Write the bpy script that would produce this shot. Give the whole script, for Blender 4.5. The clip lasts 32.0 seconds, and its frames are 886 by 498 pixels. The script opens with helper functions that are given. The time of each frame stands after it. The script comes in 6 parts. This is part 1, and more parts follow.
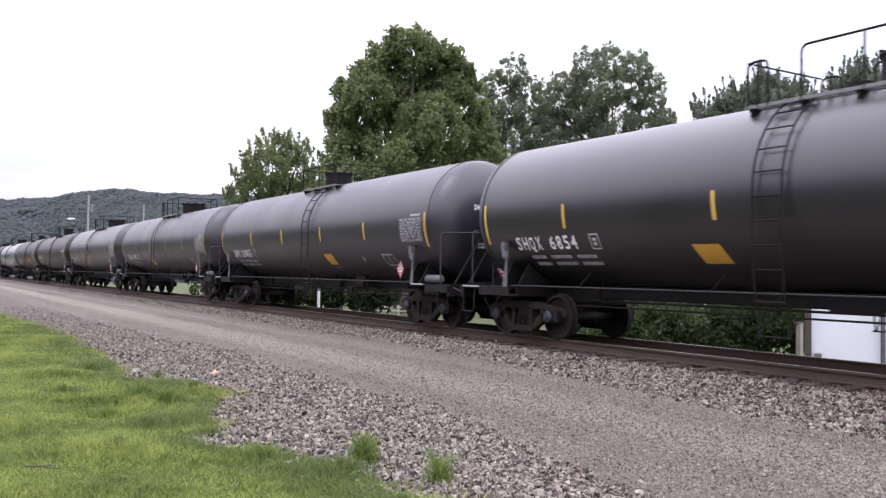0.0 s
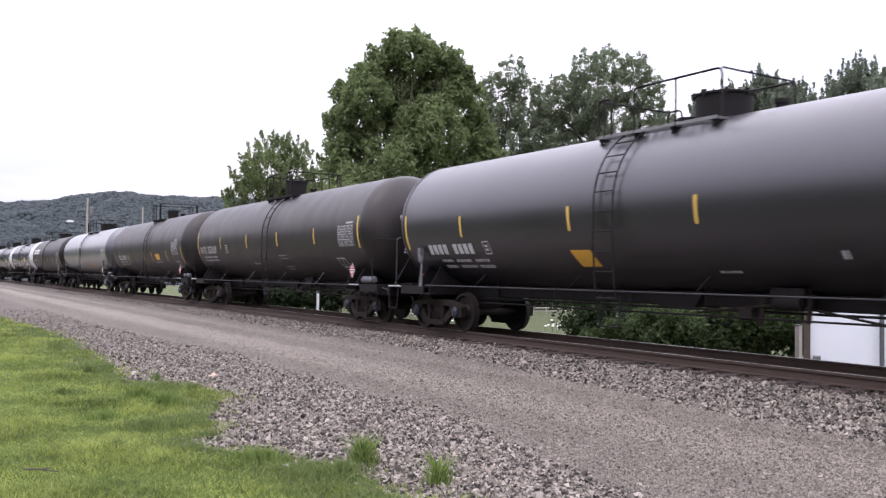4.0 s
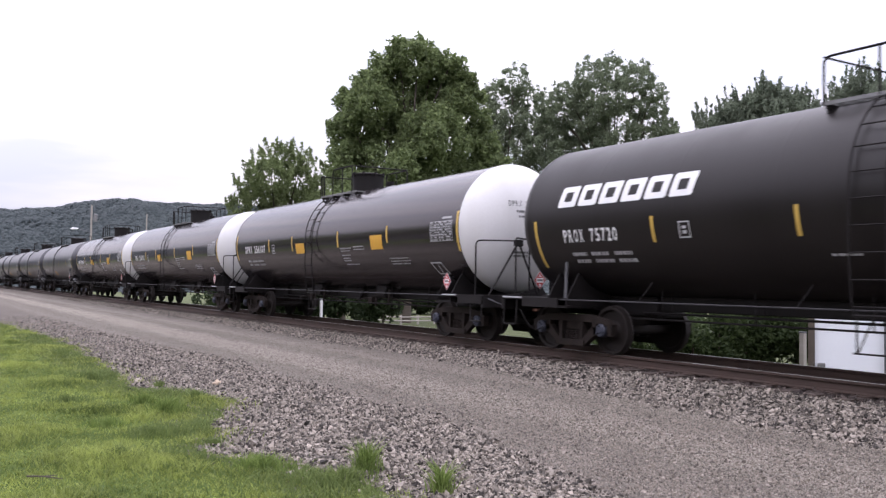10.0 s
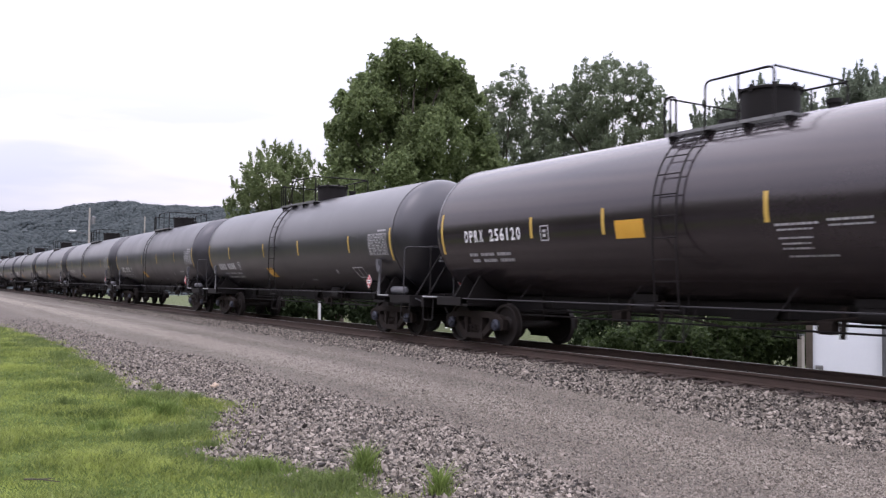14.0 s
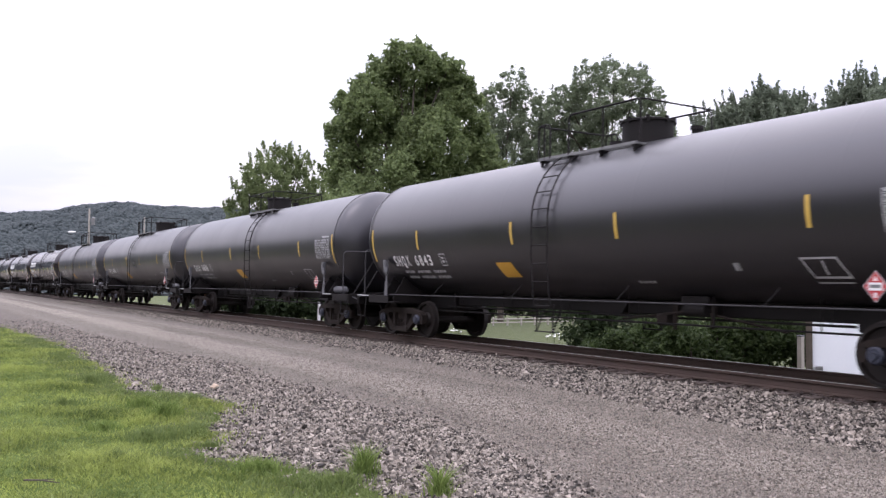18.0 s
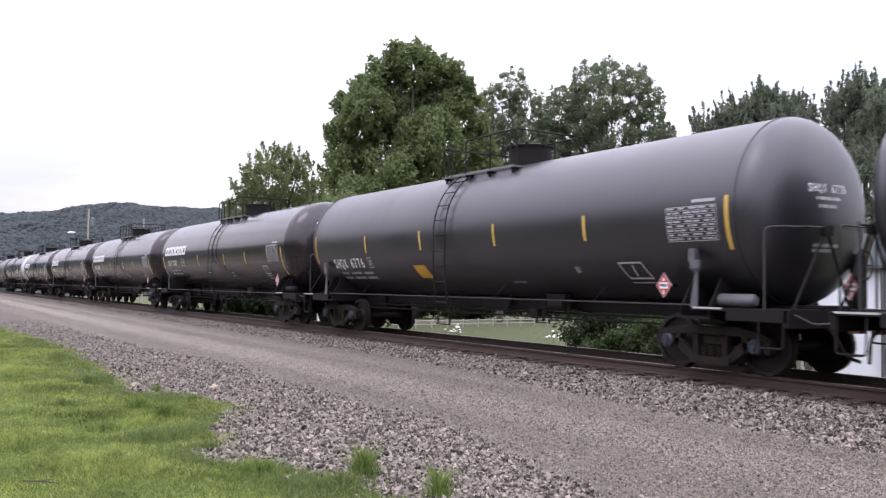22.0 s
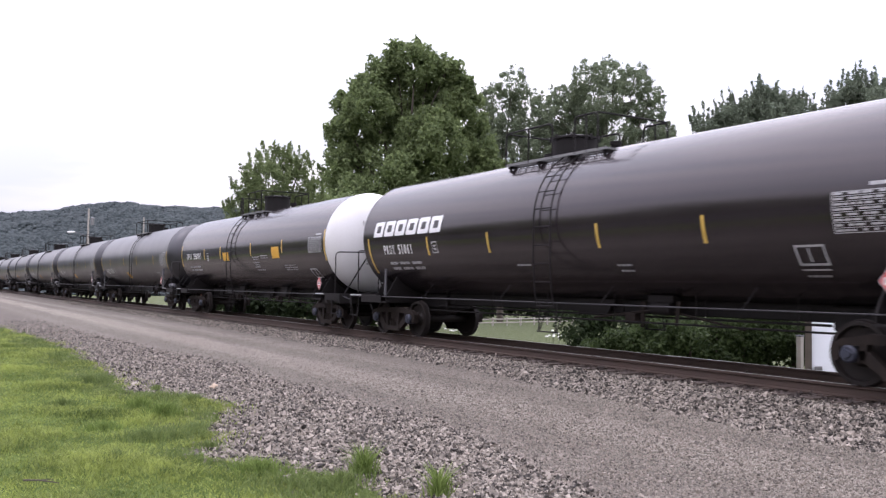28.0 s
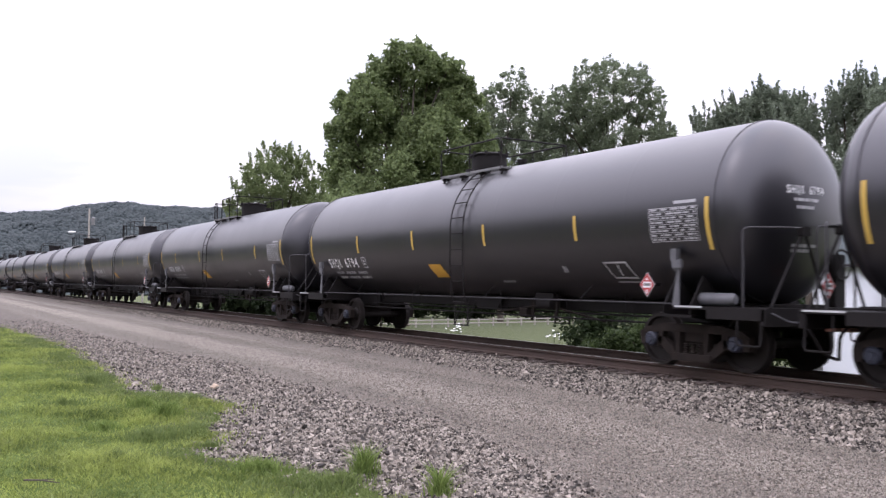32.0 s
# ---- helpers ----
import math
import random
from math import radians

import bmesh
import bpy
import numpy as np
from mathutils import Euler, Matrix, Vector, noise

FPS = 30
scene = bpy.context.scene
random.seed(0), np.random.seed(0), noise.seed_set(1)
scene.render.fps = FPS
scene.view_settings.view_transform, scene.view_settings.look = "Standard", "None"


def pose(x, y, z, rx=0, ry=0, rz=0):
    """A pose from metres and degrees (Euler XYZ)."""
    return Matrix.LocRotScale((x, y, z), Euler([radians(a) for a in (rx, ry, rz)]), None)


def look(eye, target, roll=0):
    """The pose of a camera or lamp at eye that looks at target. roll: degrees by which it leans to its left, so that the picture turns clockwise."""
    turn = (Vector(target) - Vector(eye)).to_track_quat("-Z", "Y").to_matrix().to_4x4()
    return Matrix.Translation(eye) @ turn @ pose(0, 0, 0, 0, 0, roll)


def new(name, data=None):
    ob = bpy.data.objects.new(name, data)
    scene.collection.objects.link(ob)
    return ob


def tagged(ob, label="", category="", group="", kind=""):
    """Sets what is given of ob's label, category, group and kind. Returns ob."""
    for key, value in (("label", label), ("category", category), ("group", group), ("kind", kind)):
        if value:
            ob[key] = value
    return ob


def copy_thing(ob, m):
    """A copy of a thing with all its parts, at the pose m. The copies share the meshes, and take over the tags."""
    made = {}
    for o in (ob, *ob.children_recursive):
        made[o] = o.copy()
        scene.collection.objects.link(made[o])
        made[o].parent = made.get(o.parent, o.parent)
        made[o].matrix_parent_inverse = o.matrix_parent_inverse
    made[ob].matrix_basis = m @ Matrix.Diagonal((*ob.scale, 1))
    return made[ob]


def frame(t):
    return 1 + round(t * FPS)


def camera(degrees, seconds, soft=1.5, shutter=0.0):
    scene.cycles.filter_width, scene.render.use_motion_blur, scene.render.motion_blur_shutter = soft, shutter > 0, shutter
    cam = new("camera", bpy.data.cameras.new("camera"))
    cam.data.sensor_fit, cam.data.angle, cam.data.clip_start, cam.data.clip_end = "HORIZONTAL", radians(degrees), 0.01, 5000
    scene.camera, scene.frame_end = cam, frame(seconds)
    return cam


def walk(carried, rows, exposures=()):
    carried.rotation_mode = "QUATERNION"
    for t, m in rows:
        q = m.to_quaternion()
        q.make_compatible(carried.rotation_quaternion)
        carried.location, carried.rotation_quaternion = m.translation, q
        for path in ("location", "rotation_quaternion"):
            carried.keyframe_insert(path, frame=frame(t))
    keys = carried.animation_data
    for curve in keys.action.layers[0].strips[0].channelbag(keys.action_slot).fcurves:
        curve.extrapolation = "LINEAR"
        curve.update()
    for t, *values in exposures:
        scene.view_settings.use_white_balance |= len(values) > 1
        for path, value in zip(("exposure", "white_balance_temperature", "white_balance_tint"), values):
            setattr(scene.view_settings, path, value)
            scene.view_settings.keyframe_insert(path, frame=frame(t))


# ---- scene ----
import functools

# World: x along the track (the train runs towards +x), y across it, z up. The camera stands beside the line at the origin.
TRACK_Y, RAIL_Z, SPEED = 12.205, 0.378, 12.646

# ---- camera ----
cam = camera(54.14, 32.0, soft=1.3, shutter=0.14)
EYE = Vector((0.0, 0.0, 1.70))
# seconds, turn to the right and tilt upwards in degrees from the resting aim
SWAY = (
    (0, -0.000, -0.859), (0.5, -0.000, -0.859), (1, -0.000, -0.855), (1.5, 0.060, -0.743), (2, 0.172, -0.687), (2.5, 0.172, -0.687),
    (3, 0.172, -0.687), (3.5, 0.116, -0.687), (5.5, -0.056, -0.687), (6, -0.112, -0.687), (6.5, -0.112, -0.687), (7, -0.112, -0.743),
    (7.5, -0.000, -0.743), (8, -0.000, -0.743), (8.5, -0.000, -0.687), (9, -0.056, -0.571), (9.5, -0.168, -0.344), (10, -0.172, -0.228),
    (10.5, -0.172, -0.172), (11, -0.228, -0.116), (11.5, -0.172, 0.112), (12, -0.284, 0.228), (12.5, -0.056, 0.060), (13, -0.000, 0.000),
    (13.5, -0.000, -0.056), (14, -0.056, -0.056), (14.5, -0.056, -0.056), (16.5, -0.039, 0.000), (17, -0.000, 0.000), (18, -0.039, 0.000),
    (19, -0.039, 0.000), (20, -0.039, 0.000), (21, -0.000, 0.039), (22, -0.000, 0.039), (23, -0.000, 0.000), (24, -0.000, 0.000),
    (25, -0.000, -0.039), (25.5, -0.000, -0.039), (27.5, -0.000, 0.000), (28, -0.000, 0.000), (29, -0.039, -0.039), (30, -0.000, -0.039),
    (31, -0.000, 0.000), (32, -0.039, 0.000),
)


def aim(turn, tilt):
    a, b = radians(-57.96 + turn), radians(2.43 + tilt)
    return look(EYE, EYE + 10 * Vector((math.sin(a) * math.cos(b), math.cos(a) * math.cos(b), math.sin(b))), 0.76)


walk(cam, [(t, aim(turn, tilt)) for t, turn, tilt in SWAY], exposures=[(0.0, -0.50, 6250, 25), (8.0, -0.50, 6250, 25), (12.0, -0.82, 6250, 25), (14.0, -0.74, 6250, 25), (20.0, -0.56, 6250, 25), (32.0, -0.56, 6250, 25)])

# ---- light: a bright overcast day ----
world = bpy.data.worlds.new("overcast_sky")
scene.world = world
world.use_nodes = True
wn, wl = world.node_tree.nodes, world.node_tree.links
wn.clear()
sky = wn.new("ShaderNodeTexSky")
sky.sky_type, sky.sun_disc = "NISHITA", False
sky.sun_elevation, sky.sun_rotation = radians(52), radians(160)
clouds = wn.new("ShaderNodeTexNoise")
clouds.inputs["Scale"].default_value, clouds.inputs["Detail"].default_value = 2.2, 6
co = wn.new("ShaderNodeTexCoord")
stretch = wn.new("ShaderNodeMapping")
stretch.inputs["Scale"].default_value = (1.0, 1.0, 7.0)
wl.new(co.outputs["Generated"], stretch.inputs["Vector"])
wl.new(stretch.outputs["Vector"], clouds.inputs["Vector"])
ramp = wn.new("ShaderNodeValToRGB")
ramp.color_ramp.elements[0].position, ramp.color_ramp.elements[0].color = 0.40, (0.84, 0.90, 0.98, 1)
ramp.color_ramp.elements[1].position, ramp.color_ramp.elements[1].color = 0.60, (1.16, 1.16, 1.17, 1)
wl.new(clouds.outputs["Fac"], ramp.inputs["Fac"])
dim = wn.new("ShaderNodeVectorMath")
dim.operation = "SCALE"
dim.inputs["Scale"].default_value = 0.08
wl.new(sky.outputs["Color"], dim.inputs[0])
blend = wn.new("ShaderNodeMix")
blend.data_type = "RGBA"
blend.inputs["Factor"].default_value = 0.9
wl.new(dim.outputs["Vector"], blend.inputs["A"])
wl.new(ramp.outputs["Color"], blend.inputs["B"])
back = wn.new("ShaderNodeBackground")
back.inputs["Strength"].default_value = 1.0
# an overcast sky is brighter overhead than at the horizon
axes = wn.new("ShaderNodeSeparateXYZ")
wl.new(co.outputs["Generated"], axes.inputs[0])
lift = wn.new("ShaderNodeMapRange")
lift.inputs["From Min"].default_value, lift.inputs["From Max"].default_value = 0.0, 1.0
lift.inputs["To Min"].default_value, lift.inputs["To Max"].default_value = 1.22, 5.4
wl.new(axes.outputs["Z"], lift.inputs["Value"])
bright = wn.new("ShaderNodeVectorMath")
bright.operation = "SCALE"
wl.new(blend.outputs["Result"], bright.inputs[0])
wl.new(lift.outputs["Result"], bright.inputs["Scale"])
wl.new(bright.outputs["Vector"], back.inputs["Color"])
wl.new(back.outputs["Background"], wn.new("ShaderNodeOutputWorld").inputs["Surface"])
sun = new("sun", bpy.data.lights.new("sun", "SUN"))
sun.data.energy, sun.data.angle, sun.data.color = 0.8, radians(25), (1.0, 0.97, 0.92)
sun.matrix_world = look((0, 0, 60), (-14, 32, 0))


# ---- materials ----
def paint(name, a, b, rough=0.5, metal=0.0, scale=3.0, fine=60.0, bump=0.1, spread=0.5, island=0.0, objects=0.0, coat=0.0, streak=1.0, rough_spread=0.12, spec=0.5, bias=0.0, tint=(1.0, 1.0, 1.0)):
    """A surface that varies between the colours a and b at two scales, with fine relief."""
    m = bpy.data.materials.new(name)
    m.use_nodes = True
    n, l = m.node_tree.nodes, m.node_tree.links
    bsdf = n["Principled BSDF"]
    tc = n.new("ShaderNodeTexCoord")
    mp = n.new("ShaderNodeMapping")
    mp.inputs["Scale"].default_value = (1, 1, 1.0 / streak)
    l.new(tc.outputs["Object"], mp.inputs["Vector"])
    big, small = n.new("ShaderNodeTexNoise"), n.new("ShaderNodeTexNoise")
    big.inputs["Scale"].default_value, big.inputs["Detail"].default_value = scale, 5
    small.inputs["Scale"].default_value, small.inputs["Detail"].default_value = fine, 3
    l.new(mp.outputs["Vector"], big.inputs["Vector"])
    l.new(tc.outputs["Object"], small.inputs["Vector"])
    add = n.new("ShaderNodeMath")
    add.operation = "MULTIPLY_ADD"
    add.inputs[1].default_value = 0.45
    l.new(small.outputs["Fac"], add.inputs[0])
    l.new(big.outputs["Fac"], add.inputs[2])
    value = add.outputs[0]
    if island or objects:
        info = n.new("ShaderNodeNewGeometry") if island else n.new("ShaderNodeObjectInfo")
        more = n.new("ShaderNodeMath")
        more.operation = "MULTIPLY_ADD"
        more.inputs[1].default_value = island or objects
        l.new(info.outputs["Random Per Island" if island else "Random"], more.inputs[0])
        l.new(value, more.inputs[2])
        value = more.outputs[0]
    rng = n.new("ShaderNodeMapRange")
    mid = 0.725 + (island or objects) / 2 + bias
    rng.inputs["From Min"].default_value, rng.inputs["From Max"].default_value = mid - spread, mid + spread
    l.new(value, rng.inputs["Value"])
    mix = n.new("ShaderNodeMix")
    mix.data_type = "RGBA"
    mix.inputs["A"].default_value, mix.inputs["B"].default_value = (*a, 1), (*b, 1)
    l.new(rng.outputs["Result"], mix.inputs["Factor"])
    l.new(mix.outputs["Result"], bsdf.inputs["Base Color"])
    rr = n.new("ShaderNodeMapRange")
    rr.inputs["To Min"].default_value, rr.inputs["To Max"].default_value = max(0.03, rough - rough_spread), min(1, rough + rough_spread)
    l.new(big.outputs["Fac"], rr.inputs["Value"])
    l.new(rr.outputs["Result"], bsdf.inputs["Roughness"])
    bsdf.inputs["Metallic"].default_value = metal
    bsdf.inputs["Specular IOR Level"].default_value = spec
    bsdf.inputs["Specular Tint"].default_value = (*tint, 1)
    if coat:
        bsdf.inputs["Coat Weight"].default_value, bsdf.inputs["Coat Roughness"].default_value = coat, rough * 0.9
    if bump:
        bp = n.new("ShaderNodeBump")
        bp.inputs["Strength"].default_value, bp.inputs["Distance"].default_value = bump, 0.02
        l.new(small.outputs["Fac"], bp.inputs["Height"])
        l.new(bp.outputs["Normal"], bsdf.inputs["Normal"])
    return m


def leafy(name, a, b, scale=0.5, island=0.9, spread=0.75):
    """Foliage: each leaf its own green, a little light through it."""
    m = paint(name, a, b, rough=0.6, scale=scale, fine=6, bump=0, island=island, spread=spread, spec=0.25)
    n, l = m.node_tree.nodes, m.node_tree.links
    thin, both_ways = n.new("ShaderNodeBsdfTranslucent"), n.new("ShaderNodeMixShader")
    both_ways.inputs["Fac"].default_value = 0.5
    colour = n["Principled BSDF"].inputs["Base Color"].links[0].from_socket
    l.new(colour, thin.inputs["Color"])
    l.new(n["Principled BSDF"].outputs[0], both_ways.inputs[1])
    l.new(thin.outputs[0], both_ways.inputs[2])
    l.new(both_ways.outputs[0], n["Material Output"].inputs["Surface"])
    return m


SHELL = {
    "satin": paint("black_satin_tank_paint", (0.0055, 0.0051, 0.0062), (0.0125, 0.0118, 0.0141), 0.35, coat=0.25, scale=1.1, fine=25, bump=0.02, streak=5, objects=0.3, rough_spread=0.07, spec=0.85, tint=(0.95, 0.94, 1.0)),
    "faded": paint("faded_black_tank_paint", (0.012, 0.0125, 0.017), (0.034, 0.036, 0.047), 0.33, scale=1.1, fine=25, bump=0.02, streak=6, spec=1.0, coat=0.9, tint=(0.93, 0.95, 1.0)),
    "gloss": paint("black_gloss_tank_paint", (0.013, 0.0102, 0.0112), (0.027, 0.0215, 0.0235), 0.17, scale=1.0, fine=20, bump=0.006, streak=5, objects=0.2, rough_spread=0.05, spec=0.68, tint=(0.98, 0.93, 0.97)),
    "dull": paint("dull_brown_black_tank_paint", (0.007, 0.0055, 0.0055), (0.015, 0.012, 0.012), 0.40, scale=1.3, fine=30, bump=0.04, streak=6, spec=0.32),
    "dusty": paint("dusty_black_tank_paint", (0.010, 0.0095, 0.0115), (0.023, 0.022, 0.027), 0.34, scale=1.1, fine=25, bump=0.02, streak=5, spec=0.95, tint=(0.95, 0.94, 1.0)),
    "matte": paint("matte_dirty_black_tank_paint", (0.011, 0.0095, 0.0095), (0.020, 0.0175, 0.0168), 0.42, scale=1.6, fine=30, bump=0.05, streak=6, spec=0.50, tint=(1.0, 0.94, 0.91)),
}
WHITE_HEAD = paint("white_tank_head_paint", (0.53, 0.52, 0.51), (0.66, 0.66, 0.66), 0.42, scale=2.0, fine=20, bump=0.02, streak=4)
BLACK_STEEL = paint("black_painted_steel", (0.007, 0.006, 0.006), (0.016, 0.0135, 0.0135), 0.7, scale=5, fine=60, bump=0.1, spec=0.2)
RAIL_STEEL = paint("dusty_dark_handrail_steel", (0.022, 0.021, 0.023), (0.060, 0.058, 0.062), 0.6, scale=6, fine=60, bump=0.08, spec=0.3)
GRIMY = paint("grimy_cast_steel", (0.010, 0.008, 0.0075), (0.034, 0.026, 0.022), 0.85, scale=6, fine=70, bump=0.3, spec=0.15)
WHEEL = paint("brown_wheel_steel", (0.007, 0.0055, 0.005), (0.022, 0.016, 0.014), 0.7, 0.0, scale=7, fine=50, bump=0.15, spec=0.3)
BARE = paint("bright_worn_steel", (0.35, 0.34, 0.33), (0.55, 0.54, 0.52), 0.3, 0.9, scale=6, fine=80, bump=0.05)
GREY_STEEL = paint("grey_dusty_steel", (0.06, 0.06, 0.066), (0.14, 0.14, 0.15), 0.55, scale=6, fine=60, bump=0.08)
BEARING = paint("dusty_bearing_cap_steel", (0.020, 0.023, 0.034), (0.050, 0.056, 0.082), 0.5, 0.2, scale=8, fine=60, bump=0.1)
GRATING = paint("galvanised_grating", (0.12, 0.12, 0.12), (0.25, 0.25, 0.25), 0.5, 0.4, scale=8, fine=70, bump=0.1)
YELLOW = paint("yellow_reflective_tape", (0.46, 0.29, 0.05), (0.60, 0.41, 0.10), 0.4, scale=6, fine=60, bump=0.02)
ORANGE = paint("orange_yellow_panel_paint", (0.54, 0.28, 0.025), (0.66, 0.37, 0.05), 0.45, scale=4, fine=40, bump=0.02)
WHITE = paint("white_stencil_paint", (0.62, 0.62, 0.62), (0.82, 0.82, 0.82), 0.5, scale=5, fine=50, bump=0.02)
DULL_WHITE = paint("dusty_white_lettering", (0.34, 0.34, 0.35), (0.55, 0.55, 0.56), 0.55, scale=8, fine=60, bump=0.02)
FAINT_WHITE = paint("faint_white_stencils", (0.27, 0.27, 0.28), (0.46, 0.46, 0.47), 0.6, scale=8, fine=60, bump=0.02)
DARK_INK = paint("dark_stencil_ink", (0.10, 0.10, 0.10), (0.18, 0.18, 0.18), 0.6, scale=8, fine=60, bump=0.02)
RED = paint("red_placard_print", (0.36, 0.030, 0.035), (0.46, 0.050, 0.050), 0.4, scale=6, fine=60, bump=0.02)
RUST = paint("rusted_coupler_steel", (0.07, 0.030, 0.018), (0.15, 0.065, 0.040), 0.8, scale=8, fine=70, bump=0.3)
RAIL_SIDE = paint("rusty_brown_rail", (0.030, 0.018, 0.013), (0.062, 0.038, 0.029), 0.85, scale=3, fine=60, bump=0.2)
TIE = paint("creosoted_oak_tie", (0.030, 0.022, 0.018), (0.080, 0.058, 0.046), 0.85, scale=4, fine=50, bump=0.4)
STONE = paint("crushed_limestone_ballast", (0.022, 0.018, 0.0145), (0.380, 0.332, 0.280), 0.85, scale=9, fine=90, bump=0.2, island=1.1, spread=0.52, bias=0.12)
LANE_STONE = paint("trodden_lane_gravel", (0.078, 0.066, 0.055), (0.322, 0.280, 0.234), 0.85, scale=9, fine=90, bump=0.2, island=1.1, spread=0.62, bias=0.10)
DARK_STONE = paint("oil_stained_ballast", (0.018, 0.013, 0.011), (0.08, 0.058, 0.050), 0.85, scale=9, fine=90, bump=0.2, island=0.9, spread=0.62)
PALE_ROCK = paint("pale_tan_rock", (0.34, 0.26, 0.18), (0.46, 0.37, 0.28), 0.8, scale=9, fine=60, bump=0.2)
GRASS = leafy("lawn_grass_blades", (0.072, 0.108, 0.027), (0.360, 0.420, 0.112), 0.8, 0.30, 0.24)
DARK_TUFT = leafy("dark_weed_blades", (0.066, 0.100, 0.032), (0.215, 0.275, 0.088))
TUFT = leafy("bright_weed_blades", (0.085, 0.135, 0.030), (0.25, 0.33, 0.095))
LEAF_MAPLE = leafy("maple_leaves", (0.095, 0.128, 0.058), (0.260, 0.325, 0.140), 0.45)
# greyer and bluer than plain leaf green: slight haze put into the colour
LEAF_SYC = leafy("hazy_sycamore_leaves", (0.148, 0.184, 0.126), (0.292, 0.342, 0.218))
LEAF_LIGHT = leafy("light_shrub_leaves", (0.125, 0.165, 0.070), (0.255, 0.310, 0.140))
NEEDLE = leafy("pine_needles", (0.135, 0.165, 0.122), (0.265, 0.310, 0.220))
# leaf colour darkened to stand for shade under and behind the trees
LEAF_SHADE = leafy("shaded_shrub_leaves", (0.018, 0.030, 0.014), (0.056, 0.082, 0.034))
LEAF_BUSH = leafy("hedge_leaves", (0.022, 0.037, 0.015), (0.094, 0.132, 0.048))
BARK = paint("grey_brown_bark", (0.045, 0.036, 0.028), (0.11, 0.09, 0.07), 0.9, scale=4, fine=30, bump=0.6)
OLD_WOOD = paint("weathered_grey_wood", (0.25, 0.23, 0.20), (0.42, 0.39, 0.35), 0.85, scale=4, fine=40, bump=0.2)
WHITE_WALL = paint("white_sheet_siding", (0.74, 0.77, 0.83), (0.84, 0.86, 0.90), 0.45, scale=1.2, fine=20, bump=0.03)
PETAL = paint("white_flower_petals", (0.75, 0.75, 0.72), (0.85, 0.85, 0.82), 0.6, scale=6, fine=40, bump=0)


# ---- mesh helpers ----
class Shape:
    """Gathers vertices and faces of one part."""

    def __init__(self):
        self.v, self.f = [], []

    def add(self, verts, faces):
        k = len(self.v)
        self.v += [tuple(p) for p in verts]
        self.f += [tuple(i + k for i in face) for face in faces]
        return self

    def box(self, x0, x1, y0, y1, z0, z1, c=0.0):
        """A box, its upright and long edges chamfered by c."""
        if c <= 0:
            p = [(x, y, z) for x in (x0, x1) for y in (y0, y1) for z in (z0, z1)]
            return self.add(p, [(0, 1, 3, 2), (4, 6, 7, 5), (0, 4, 5, 1), (2, 3, 7, 6), (0, 2, 6, 4), (1, 5, 7, 3)])
        ring = [(y0 + c, z0), (y1 - c, z0), (y1, z0 + c), (y1, z1 - c), (y1 - c, z1), (y0 + c, z1), (y0, z1 - c), (y0, z0 + c)]
        return self.add([(x, y, z) for x in (x0, x1) for y, z in ring],
                        [tuple(range(7, -1, -1)), tuple(range(8, 16))] + [(i, (i + 1) % 8, 8 + (i + 1) % 8, 8 + i) for i in range(8)])

    def prism(self, outline, y0, y1):
        """An outline of (x, z), run from y0 to y1."""
        n = len(outline)
        return self.add([(x, y, z) for y in (y0, y1) for x, z in outline],
                        [tuple(range(n)), tuple(range(2 * n - 1, n - 1, -1))] + [(i, n + i, n + (i + 1) % n, (i + 1) % n) for i in range(n)])

    def lathe(self, profile, axis, centre, n=24, a0=0.0, a1=360.0):
        """A profile of (along, radius) turned about an axis ('x', 'y' or 'z') through centre."""
        whole = a1 - a0 >= 359.9
        m = n if whole else n + 1
        verts = []
        for s, r in profile:
            for i in range(m):
                a = radians(a0 + (a1 - a0) * i / n)
                c, d = r * math.cos(a), r * math.sin(a)
                p = {"x": (s, c, d), "y": (c, s, d), "z": (c, d, s)}[axis]
                verts.append((p[0] + centre[0], p[1] + centre[1], p[2] + centre[2]))
        faces = []
        for j in range(len(profile) - 1):
            for i in range(m if whole else m - 1):
                k = (i + 1) % m
                faces.append((j * m + i, j * m + k, (j + 1) * m + k, (j + 1) * m + i))
        return self.add(verts, faces)

    def rod(self, path, r=0.02, n=8):
        """A round tube along a path of points."""
        pts = [Vector(p) for p in path]
        verts, side = [], None
        for i, p in enumerate(pts):
            way = (pts[min(i + 1, len(pts) - 1)] - pts[max(i - 1, 0)]).normalized()
            if side is None:
                side = way.orthogonal().normalized()
            side = (side - way * side.dot(way)).normalized()
            up = way.cross(side)
            rr = r[i] if isinstance(r, (list, tuple)) else r
            verts += [p + rr * (math.cos(a) * side + math.sin(a) * up) for a in (2 * math.pi * k / n for k in range(n))]
        faces = [(j * n + i, j * n + (i + 1) % n, (j + 1) * n + (i + 1) % n, (j + 1) * n + i) for j in range(len(pts) - 1) for i in range(n)]
        faces += [tuple(range(n - 1, -1, -1)), tuple(range((len(pts) - 1) * n, len(pts) * n))]
        return self.add(verts, faces)

    def mesh(self, name, material, smooth=True):
        me = bpy.data.meshes.new(name)
        me.from_pydata(self.v, [], self.f)
        me.materials.append(material)
        me.polygons.foreach_set("use_smooth", [smooth] * len(me.polygons))
        if smooth:
            me.set_sharp_from_angle(angle=radians(40))
        me.validate()
        me.update()
        return me


